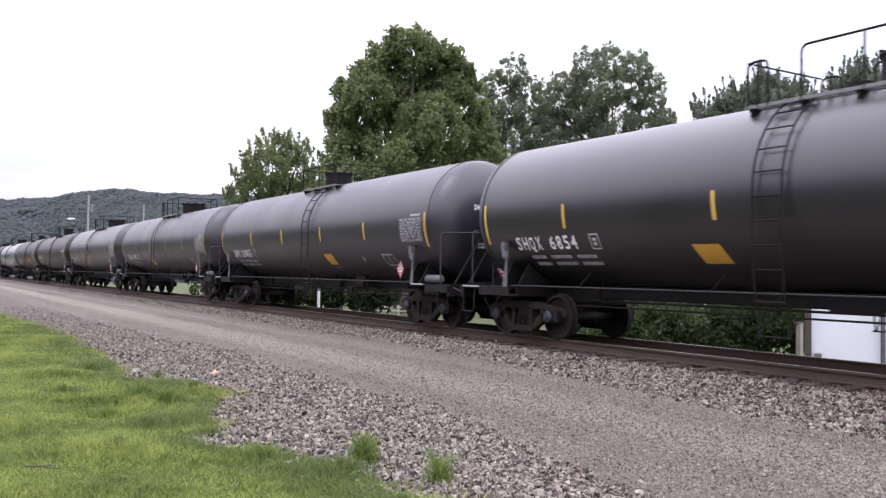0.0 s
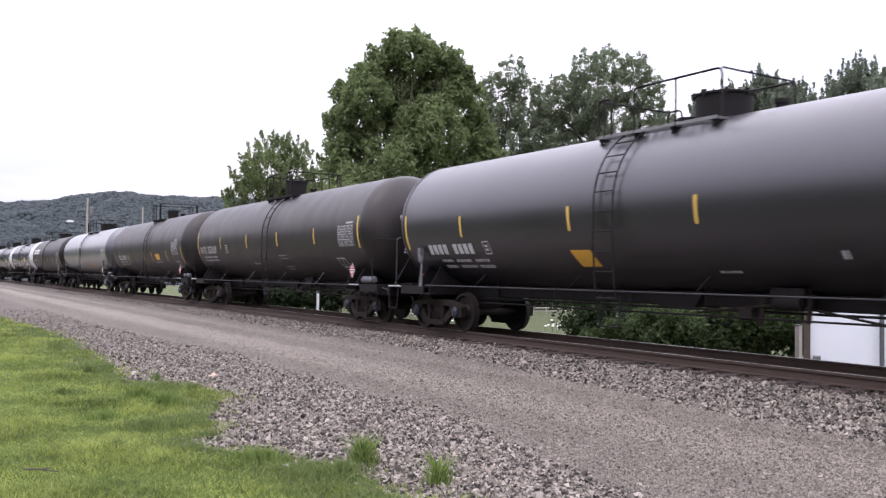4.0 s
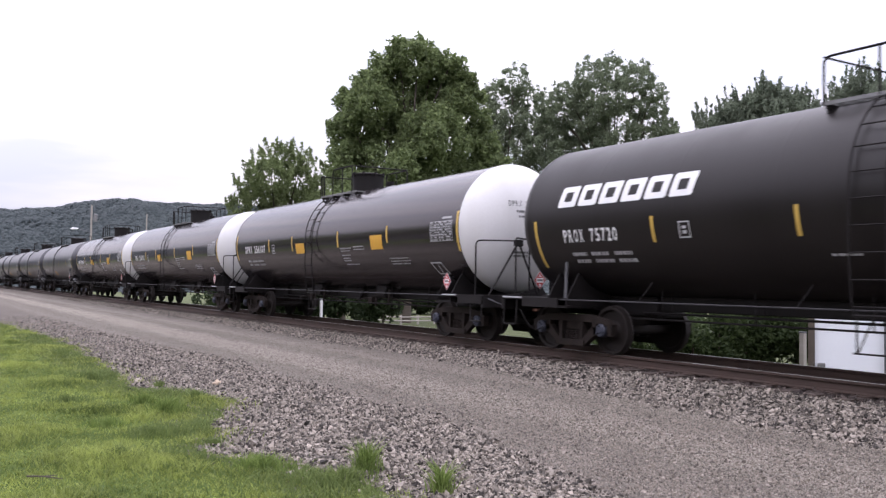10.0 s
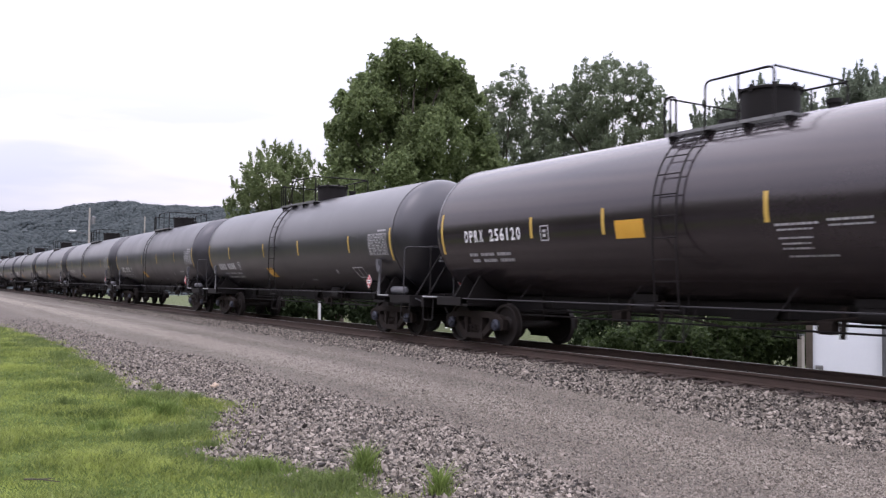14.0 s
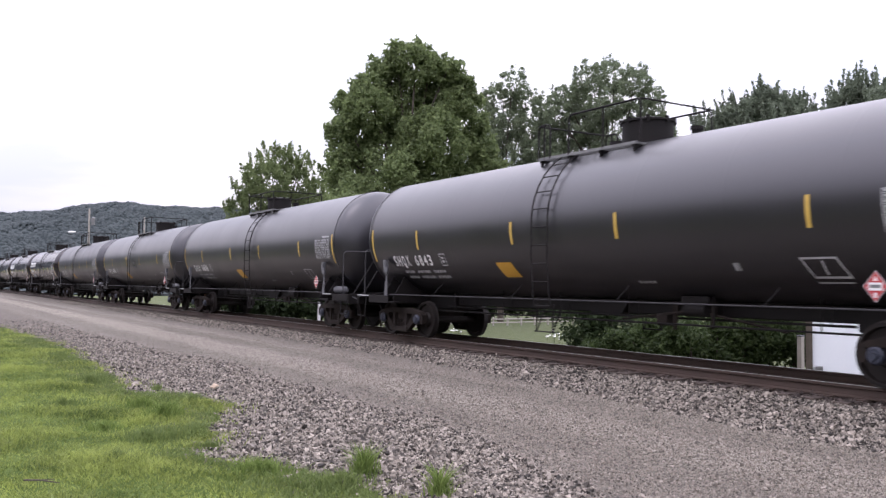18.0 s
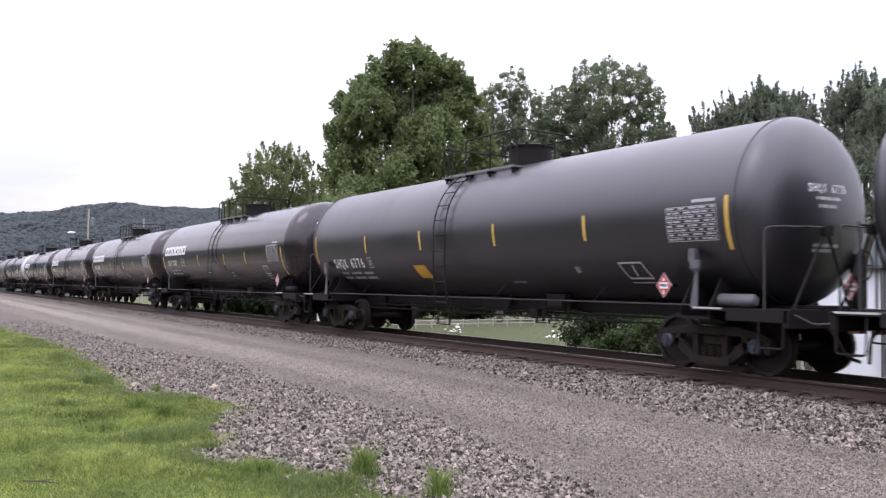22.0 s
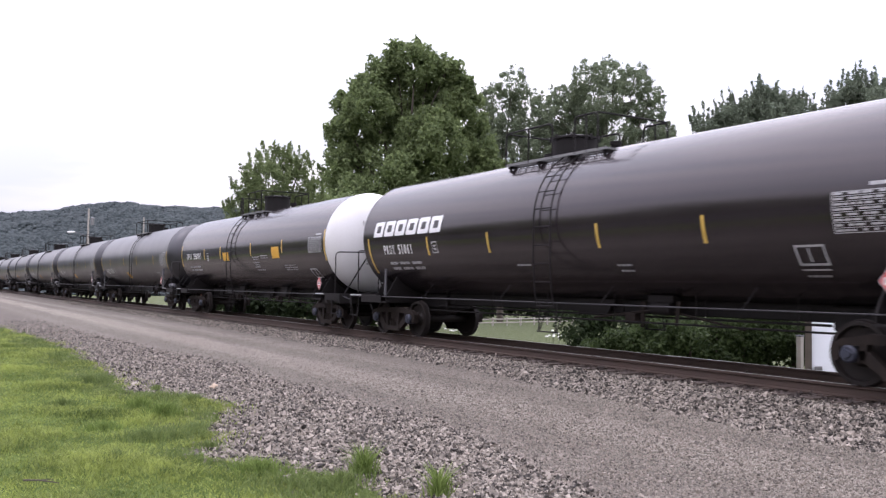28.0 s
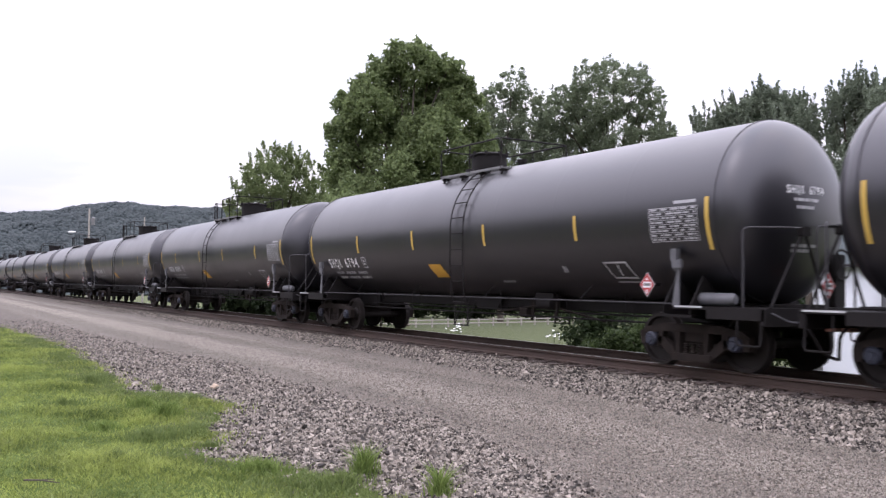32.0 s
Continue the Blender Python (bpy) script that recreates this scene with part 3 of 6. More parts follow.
def build_tank_car(kind):
    """One tank car of a kind, about the middle of its length on the rail top; the leading end is +x, the near side -y."""
    k = KINDS[kind]
    half, over, tc = k["half"], k["over"], k["trucks"]
    car = tagged(new("tank_car"), k["label"], "tank car", "tank cars of the train")
    shell = SHELL[k["shell"]]
    # shell with rolled courses and weld beads
    prof = []
    for i in range(9):
        x = -half + 2 * half * i / 8
        if 0 < i < 8:
            prof += [(x - 0.05, TANK_R), (x - 0.016, TANK_R), (x - 0.006, TANK_R + 0.0006), (x + 0.006, TANK_R + 0.0006), (x + 0.016, TANK_R), (x + 0.05, TANK_R)]
        else:
            prof.append((x, TANK_R))
    part("tank_shell", Shape().lathe(prof, "x", (0, 0, TANK_Z), 96), shell, car)
    for s in (-1, 1):
        lip = 0.012 if k["shell"] == "satin" else 0.004
        prof = [(s * (half - 0.03), TANK_R + lip), (s * (half + 0.012), TANK_R + lip), (s * (half + 0.014), TANK_R - 0.002)]
        prof += [(s * (half + HEAD_DEEP * math.sin(a)), TANK_R * math.cos(a) - 0.002 * (1 - i / 14)) for i, a in ((i, radians(90 * i / 14)) for i in range(1, 14))] + [(s * (half + HEAD_DEEP), 0.0)]
        white = k["head"] == "white" and s > 0
        part("tank_head", Shape().lathe(prof, "x", (0, 0, TANK_Z), 96), WHITE_HEAD if white else shell, car, "white painted dished tank end" if white else "")
    # dome housing with its lid
    dx, dr, dh = k["dome"]
    top = TANK_Z + TANK_R
    capped = kind == "matte_short"
    d = Shape().lathe([(top - 0.12, dr * 0.98), (top + dh - 0.05, dr), (top + dh - 0.05, dr - 0.03), (top + dh - 0.1, dr - 0.03)], "z", (dx, 0, 0), 28)
    dome = part("valve_housing", d, BLACK_STEEL, car, "black round valve housing")
    lid = Shape().lathe([(top + dh - 0.05, dr + 0.035), (top + dh - 0.015, dr + 0.035), (top + dh + 0.02, dr * 0.8), (top + dh + 0.03, 0.0)], "z", (dx, 0, 0), 28)
    if capped:
        lid = Shape().lathe([(top + dh - 0.09, dr + 0.012), (top + dh - 0.02, dr + 0.012), (top + dh + 0.03, dr * 0.93), (top + dh + 0.06, dr * 0.72), (top + dh + 0.07, 0.0)], "z", (dx, 0, 0), 28)
    for i in range(0 if capped else 8):
        a = 2 * math.pi * i / 8
        lid.box(dx + dr * math.cos(a) - 0.03, dx + dr * math.cos(a) + 0.03, dr * math.sin(a) - 0.03, dr * math.sin(a) + 0.03, top + dh - 0.09, top + dh + 0.035)
    part("lid", lid, BLACK_STEEL, dome)
    for j, (vx, vr, vh) in enumerate(((dx - 1.05, 0.16, 0.20), (dx + 1.0, 0.10, 0.22))):
        v = Shape().lathe([(top - 0.06, vr), (top + vh * 0.7, vr), (top + vh * 0.7, vr * 1.25), (top + vh, vr * 1.25), (top + vh, 0.0)], "z", (vx, 0.25, 0), 14)
        part("safety_valve", v, BLACK_STEEL, car)
    # walkway with grating bars, brackets and a pipe railing
    wx0, wx1 = dx + k["walk"][0], dx + k["walk"][1]
    wz, wy = TANK_Z + 1.36, 0.76
    for s in (-1, 1):
        g = Shape()
        for i in range(5):
            g.box(wx0, wx1, s * wy - 0.16 + 0.08 * i - 0.012, s * wy - 0.16 + 0.08 * i + 0.012, wz, wz + 0.035)
        for i in range(int((wx1 - wx0) / 0.22) + 1):
            g.box(wx0 + 0.22 * i, wx0 + 0.22 * i + 0.02, s * wy - 0.18, s * wy + 0.18, wz + 0.005, wz + 0.03)
        g.box(wx0, wx1, s * (wy + 0.18) - 0.012, s * (wy + 0.18) + 0.012, wz - 0.01, wz + 0.045)
        walkway = part("walkway", g, GRATING if k["shell"] != "matte" else BLACK_STEEL, car, "galvanised steel grating walkway" if k["shell"] != "matte" else "black steel walkway", smooth=False)
        for i in range(4):
            bx = wx0 + 0.1 + (wx1 - wx0 - 0.2) * i / 3
            b = Shape().box(bx - 0.03, bx + 0.03, s * wy - 0.17, s * wy + 0.17, wz - 0.06, wz + 0.002)
            b.box(bx - 0.03, bx + 0.03, s * 0.88 - 0.02, s * 0.88 + 0.02, wz - 0.2, wz)
            part("walkway_bracket", b, BLACK_STEEL, walkway, smooth=False)
    for x0, x1, hz in k["rails"]:
        for s in (-1, 1):
            y = s * 0.94
            r = Shape().rod(round_path([(dx + x0, y, wz), (dx + x0, y, wz + hz), (dx + x1, y, wz + hz), (dx + x1, y, wz)], 0.12), 0.02)
            mid = dx + (x0 + x1) / 2
            r.rod([(mid, y, wz), (mid, y, wz + hz)], 0.018)
            part("safety_railing", r, BLACK_STEEL, car)
    for x0, x1, hz in k["rails"]:
        for xe in (x0, x1):
            if len(k["rails"]) == 1 or (xe == x0) == (x0 == k["rails"][0][0]):
                part("cross_rail", Shape().rod([(dx + xe, -0.94, wz + hz), (dx + xe, 0.94, wz + hz)], 0.018), BLACK_STEEL, car)
    # ladders that follow the tank's round side
    for s in (-1, 1):
        lx0, lx1 = k["ladder"]
        path = [(s * -(TANK_R + 0.08) * math.cos(radians(a)), TANK_Z + (TANK_R + 0.08) * math.sin(radians(a))) for a in range(-4, 64, 8)]
        foot = 0.62 if k["shell"] == "matte" else 0.95
        low = [(s * -1.50, foot), (s * -1.54, 1.15), (s * -1.60, 1.9)]
        lad = Shape()
        for x in (lx0, lx1):
            pts = [(x, y, z) for y, z in low] + [(x, y, z) for y, z in path]
            lad.rod(pts, 0.016, 6)
        for y, z in (low[0], path[-1]):
            lad.rod([(lx0, y, z), (lx1, y, z)], 0.022, 6)
        ladder = part("ladder", lad, BLACK_STEEL, car)
        allp = [Vector((0, y, z)) for y, z in low + path]
        run = 0.12
        for p, q in zip(allp, allp[1:]):
            L = (q - p).length
            while run < L:
                c = p + (q - p) * (run / L)
                part("rung", Shape().rod([(lx0, c.y, c.z), (lx1, c.y, c.z)], 0.012, 6), BLACK_STEEL, ladder)
                run += 0.36
            run -= L
        # the step that hangs below the ladder's foot on two braced legs
        if k["shell"] != "matte":
            st = Shape()
            for x in (lx0, lx1):
                st.rod([(x, s * -1.42, 1.0), (x + 0.03, s * -1.47, 0.44)], 0.014, 6).rod([(x + 0.26, s * -1.40, 1.0), (x + 0.05, s * -1.47, 0.46)], 0.012, 6)
            st.rod([(lx0 - 0.02, s * -1.47, 0.45), (lx1 + 0.08, s * -1.47, 0.45)], 0.014, 6)
            part("sill_step", st, BLACK_STEEL, car)
        # the long grab rail along the car
        gz = 1.08 if k["shell"] == "satin" else 1.02
        r = Shape().rod([(-tc + 0.1, s * -1.42, gz), (tc - 0.1, s * -1.42, gz)], 0.013, 6)
        part("side_grab_rail", r, RAIL_STEEL, car, "thin dusty steel grab rail")
        for i in range(4):
            x = -tc + 2.2 + (2 * tc - 4.6) * i / 3
            part("rail_bracket", Shape().rod([(x, s * -1.42, gz), (x + 0.12, s * -1.20, 1.36)], 0.009, 6), GREY_STEEL if k["shell"] == "matte" else BLACK_STEEL, car)
    # cradles over the trucks, stub sills, end decks
    for s in (-1, 1):
        web = Shape()
        ring = [(y, TANK_Z - math.sqrt(max(0, (TANK_R + 0.01) ** 2 - y * y))) for y in (-1.1, -0.85, -0.6, -0.33, 0, 0.33, 0.6, 0.85, 1.1)]
        low = [(1.42, 1.02), (1.42, 0.92), (0.42, 0.80), (-0.42, 0.80), (-1.42, 0.92), (-1.42, 1.02)]
        poly = ring + low
        n = len(poly)
        for x0, x1 in ((s * tc - 0.30, s * tc - 0.27), (s * tc + 0.27, s * tc + 0.30)):
            web.add([(x, y, z) for x in (x0, x1) for y, z in poly], [tuple(range(n)), tuple(range(2 * n - 1, n - 1, -1))] + [(i, n + i, n + (i + 1) % n, (i + 1) % n) for i in range(n)])
        web.box(s * tc - 0.32, s * tc + 0.32, -1.43, 1.43, 0.86, 0.90)
        part("body_bolster", web, BLACK_STEEL, car, smooth=False)
        x0, x1 = sorted((s * (tc - 1.6), s * (over - 0.45)))
        sill = Shape().box(x0, x1, -0.33, 0.33, 0.72, 1.10, 0.03)
        part("stub_sill", sill, BLACK_STEEL, car)
        x0, x1 = sorted((s * (tc - 0.05), s * (over - 0.28)))
        deck = Shape().box(x0, x1, -1.45, 1.45, 1.0, 1.045)
        d = part("end_deck", deck, BLACK_STEEL, car, smooth=False)
        for sd in (-1, 1):
            part("deck_edge", Shape().box(x0 + 0.05, x0 + 0.62 if s > 0 else x0 + 0.70, sd * 1.452 - 0.012, sd * 1.452 + 0.012, 1.026, 1.054), DULL_WHITE, d, "worn white deck edge stripe", smooth=False)
            part("deck_skirt", Shape().box(x0 + 0.7, x1, sd * 1.43 - 0.02, sd * 1.43 + 0.02, 0.86, 1.0), BLACK_STEEL, d, smooth=False)
        part("end_sill", Shape().box(s * (over - 0.30) - 0.04, s * (over - 0.30) + 0.04, -1.45, 1.45, 0.78, 1.05, 0.02), BLACK_STEEL, car)
        # coupler with its head, air hose, cut lever
        cp = Shape().box(min(s * (over - 0.5), s * (over - 0.1)), max(s * (over - 0.5), s * (over - 0.1)), -0.085, 0.085, 0.75, 0.93, 0.02)
        cp.prism([(s * (over - 0.16), 0.70), (s * (over - 0.02), 0.70), (s * (over + 0.03), 0.76), (s * (over + 0.03), 0.92), (s * (over - 0.02), 0.98), (s * (over - 0.16), 0.98)], -0.17 if s > 0 else -0.06, 0.06 if s > 0 else 0.17)
        part("coupler", cp, RUST, car, "rusty knuckle coupler")
        hose = Shape().rod(round_path([(s * (over - 0.35), -0.42, 0.80), (s * (over - 0.22), -0.42, 0.66), (s * (over - 0.12), -0.30, 0.36), (s * (over - 0.005), -0.12, 0.28)], 0.12), 0.026, 8)
        part("air_hose", hose, BLACK_STEEL, car, "black rubber air hose")
        part("cut_lever", Shape().rod(round_path([(s * (over - 0.22), -1.35, 0.98), (s * (over - 0.16), -1.0, 0.84), (s * (over - 0.16), -0.15, 0.86)], 0.1), 0.014, 6), GREY_STEEL, car)
        for sd in (-1, 1):
            stp = Shape().rod(round_path([(s * (over - 0.35), sd * 1.42, 0.98), (s * (over - 0.35), sd * 1.45, 0.48), (s * (over - 0.78), sd * 1.45, 0.48), (s * (over - 0.78), sd * 1.42, 0.98)], 0.06), 0.017, 6)
            part("stirrup_step", stp, BLACK_STEEL, car)
        # end railing: a long bar at the near side, a short one at the far side, posts
        hx = s * (tc + 1.33)
        ox = s * (over - 0.30)
        er = Shape().rod(round_path([(hx, -1.42, 1.05), (hx, -1.42, 2.27), (ox, -0.85, 2.27), (ox, -0.45, 2.27)], 0.12), 0.018)
        er.rod(round_path([(ox, -0.17, 1.05), (ox, -0.17, 2.33), (ox, 0.7, 2.33), (hx, 1.42, 2.33), (hx, 1.42, 1.05)], 0.12), 0.018)
        part("end_railing", er, BLACK_STEEL if k["dark_rail"] else RAIL_STEEL, car)
        br = Shape().rod([(ox, -0.48, 2.25), (ox, -1.28, 1.05)], 0.022).rod([(ox, -0.48, 2.25), (ox, 0.08, 1.05)], 0.022)
        br.box(ox - 0.05, ox + 0.05, -0.58, -0.38, 2.15, 2.30, 0.02)
        if k["shell"] in ("satin", "gloss") and not kind.startswith("lettered"):
            part("end_brace", br, BLACK_STEEL, car)
        # upright handhold with its bracket beside the cradle
        if k["shell"] in ("satin", "faded"):
            ux = s * (tc + 0.05)
            up = Shape().prism([(ux - 0.10, 1.05), (ux + 0.05, 1.05), (ux + 0.055, 1.62), (ux + 0.0, 1.62)], -1.46, -1.44)
            up.box(ux - 0.06, ux + 0.06, -1.47, -1.42, 1.62, 1.74).box(ux - 0.10, ux + 0.02, -1.50, -1.40, 1.78, 1.98)
            part("cradle_strap", up, GREY_STEEL, car, "grey dusty steel upright on the deck", smooth=False)
            part("strap_plate", Shape().box(ux - 0.07, ux + 0.12, -1.50, -1.46, 1.66, 1.80), GREY_STEEL, car, smooth=False)
        if kind.startswith("lettered") and s < 0:
            ux = -tc + 0.30
            part("deck_upright", Shape().rod([(ux, -1.44, 1.05), (ux + 0.05, -1.46, 1.74)], [0.035, 0.028], 8), GREY_STEEL, car, "dusty grey steel upright on the deck")
        build_truck(car, s * tc)
    # brake gear on the leading deck
    res = Shape().lathe([(tc + 0.25, 0.0), (tc + 0.26, 0.07), (tc + 0.32, 0.105), (tc + 0.92, 0.105), (tc + 0.98, 0.07), (tc + 0.99, 0.0)], "x", (0, -1.15, 1.165), 18)
    if kind not in WHITE_ENDS:
        part("air_reservoir", res, GREY_STEEL if k["shell"] != "gloss" else BLACK_STEEL, car, "dusty cylindrical air reservoir on the deck")
    bw = Shape().lathe([(0.0, 0.24), (0.015, 0.265), (0.03, 0.24), (0.015, 0.225), (0.0, 0.24)], "x", (tc + 1.45, 0.85, 1.75), 24)
    for i in range(3):
        a = 2.094 * i
        bw.rod([(tc + 1.465, 0.85, 1.75), (tc + 1.465, 0.85 + 0.24 * math.cos(a), 1.75 + 0.24 * math.sin(a))], 0.012, 6)
    part("brake_wheel", bw, BLACK_STEEL, car)
    part("brake_stand", Shape().box(tc + 1.30, tc + 1.44, 0.72, 0.98, 1.05, 1.92, 0.03), BLACK_STEEL, car)
    part("valve_box", Shape().box(-tc - 1.25, -tc - 0.95, 0.2, 0.6, 1.05, 1.36, 0.03), GRIMY, car)
    # underside: outlet with its skid, piping, brake rod
    o = Shape().lathe([(0.80, 0.16), (0.86, 0.26), (1.02, 0.30), (1.12, 0.32)], "z", (0.1, 0, 0), 18)
    o.prism([(-0.55, 1.10), (-0.30, 0.80), (0.50, 0.80), (0.75, 1.10)], -0.36, -0.33).prism([(-0.55, 1.10), (-0.30, 0.80), (0.50, 0.80), (0.75, 1.10)], 0.33, 0.36)
    part("bottom_outlet", o, BLACK_STEEL, car)
    pr = Shape().rod([(-tc + 1.1, -0.62, 0.70), (tc - 1.1, -0.62, 0.70)], 0.018, 6).rod([(-tc + 1.3, -0.38, 0.80), (tc - 1.6, -0.38, 0.80)], 0.022, 6)
    for i in range(6):
        x = -tc + 2.0 + (2 * tc - 4.0) * i / 5
        pr.rod([(x, -0.62, 0.70), (x, -0.62, 1.32)], 0.012, 6).rod([(x, -0.38, 0.80), (x, -0.38, 1.18)], 0.012, 6)
    part("brake_pipe", pr, BLACK_STEEL, car)
    part("bottom_channel", Shape().box(-tc + 1.6, tc - 1.6, -0.26, 0.26, 0.84, 1.12, 0.02), BLACK_STEEL, car)
    for x in k["under"]:
        b = Shape().lathe([(x - 0.24, 0.0), (x - 0.24, 0.13), (x + 0.22, 0.13), (x + 0.25, 0.0)], "x", (0, -0.55, 0.97), 14)
        b.box(x - 0.30, x + 0.30, -0.64, -0.46, 1.08, 1.2)
        part("brake_cylinder", b, BLACK_STEEL, car)
        # levers, rods and the bracket that hang beside the cylinder
        g = Shape().rod([(x - 1.9, -0.50, 0.74), (x - 0.25, -0.55, 0.93)], 0.022, 6).rod([(x + 0.25, -0.55, 0.90), (x + 1.7, -0.45, 0.66)], 0.022, 6)
        g.prism([(x + 0.30, 0.66), (x + 0.36, 0.66), (x + 0.44, 1.10), (x + 0.34, 1.10)], -0.60, -0.57).prism([(x - 0.62, 0.60), (x - 0.54, 0.60), (x - 0.48, 1.08), (x - 0.60, 1.08)], -0.52, -0.49)
        g.box(x - 0.95, x - 0.70, -0.58, -0.40, 0.66, 0.86, 0.03)
        part("brake_rigging", g, GRIMY, car)
    return car


def stripes(car, kind):
    """Reflective tape and panels, data tables and placards on the near side."""
    k = KINDS[kind]
    for x, z0, z1 in k["stripes"]:
        part("reflective_stripe", bar(Shape(), x - 0.040, x + 0.040, z0, z1, 0.0, 0.006, 8), YELLOW, car)
    for x0, x1, z0, z1, slant in k["panels"]:
        part("yellow_panel", bar(Shape(), x0, x1, z0, z1, slant, 0.006, 6), ORANGE, car, "orange-yellow painted panel")
    x0, x1, z0, z1 = k["table"]
    tb = Shape()
    bar(tb, x0 + 0.55, x1 - 0.02, z1 + 0.05, z1 + 0.10)
    rows, rng = 8, random.Random(7)
    dz = (z1 - z0) / rows
    outline_box(tb, x0, x1, z0, z1, 0.012)
    for i in range(rows):
        z = z0 + dz * i
        bar(tb, x0, x1, z, z + dz * 0.12)
        x = x0 + 0.03
        while x < x1 - 0.06:
            w = min(rng.uniform(0.05, 0.19), x1 - 0.03 - x)
            bar(tb, x, x + w, z + dz * 0.36, z + dz * 0.78, lift=0.0065)
            x += w + rng.choice((0.02, 0.03, 0.09))
    part("data_table", tb, FAINT_WHITE, car, "table of small white stencilled test dates")["kind"] = "stuff"
    x0, x1, z0, z1, slant = k["box"]
    ob = outline_box(Shape(), x0, x1, z0, z1, 0.03, slant)
    bar(ob, x0 + (x1 - x0) * 0.45 + slant * 0.7, x0 + (x1 - x0) * 0.51 + slant * 0.7, z0 + 0.05, z1 - 0.05, n=3)
    bar(ob, x0 + slant, x1 + slant, z0 - 0.07, z0 - 0.05)
    part("outlined_sign", ob, DULL_WHITE, car, "white outlined box sign")
    bx, bz, bs = k["mark_box"]
    mb = outline_box(Shape(), bx, bx + bs * 0.8, bz, bz + bs, 0.02)
    bar(mb, bx + bs * 0.27, bx + bs * 0.58, bz + bs * 0.25, bz + bs * 0.45)
    bar(mb, bx + bs * 0.27, bx + bs * 0.58, bz + bs * 0.55, bz + bs * 0.72)
    part("mark_box", mb, DULL_WHITE, car)
    for x0, x1, z0, z1 in k["notes"]:
        line, x = Shape(), x0
        while x < x1 - 0.02:
            w = min(rng.uniform(0.03, 0.09), x1 - x)
            bar(line, x, x + w, z0, z0 + (z1 - z0) * 0.85)
            x += w + rng.uniform(0.012, 0.03)
        part("stencil_line", line, FAINT_WHITE, car)["kind"] = "stuff"
    x, z = k["placard"]
    y = on_tank(x, z)[1] - 0.05
    placard(car, pose(x, min(y, -1.36), z))
    part("placard_arm", Shape().box(x - 0.02, x + 0.02, min(y, -1.36) + 0.002, -1.05, z - 0.03, z + 0.03), BLACK_STEEL, car, smooth=False)
    placard(car, pose(k["half"] + 0.85, 0.13, 1.40, 0, 0, 90))
    part("placard_post", Shape().box(k["half"] + 0.83, k["half"] + 0.85, 0.11, 0.15, 1.0, 1.35), BLACK_STEEL, car, smooth=False)


def note_rows(x, z, widths, gap=0.10, h=0.05, lines=2, drop=0.13):
    out = []
    for i in range(lines):
        u = x + 0.05 * i
        for w in widths:
            out.append((u, u + w, z - drop * i, z - drop * i + h * 1.5))
            u += w + gap
    return out


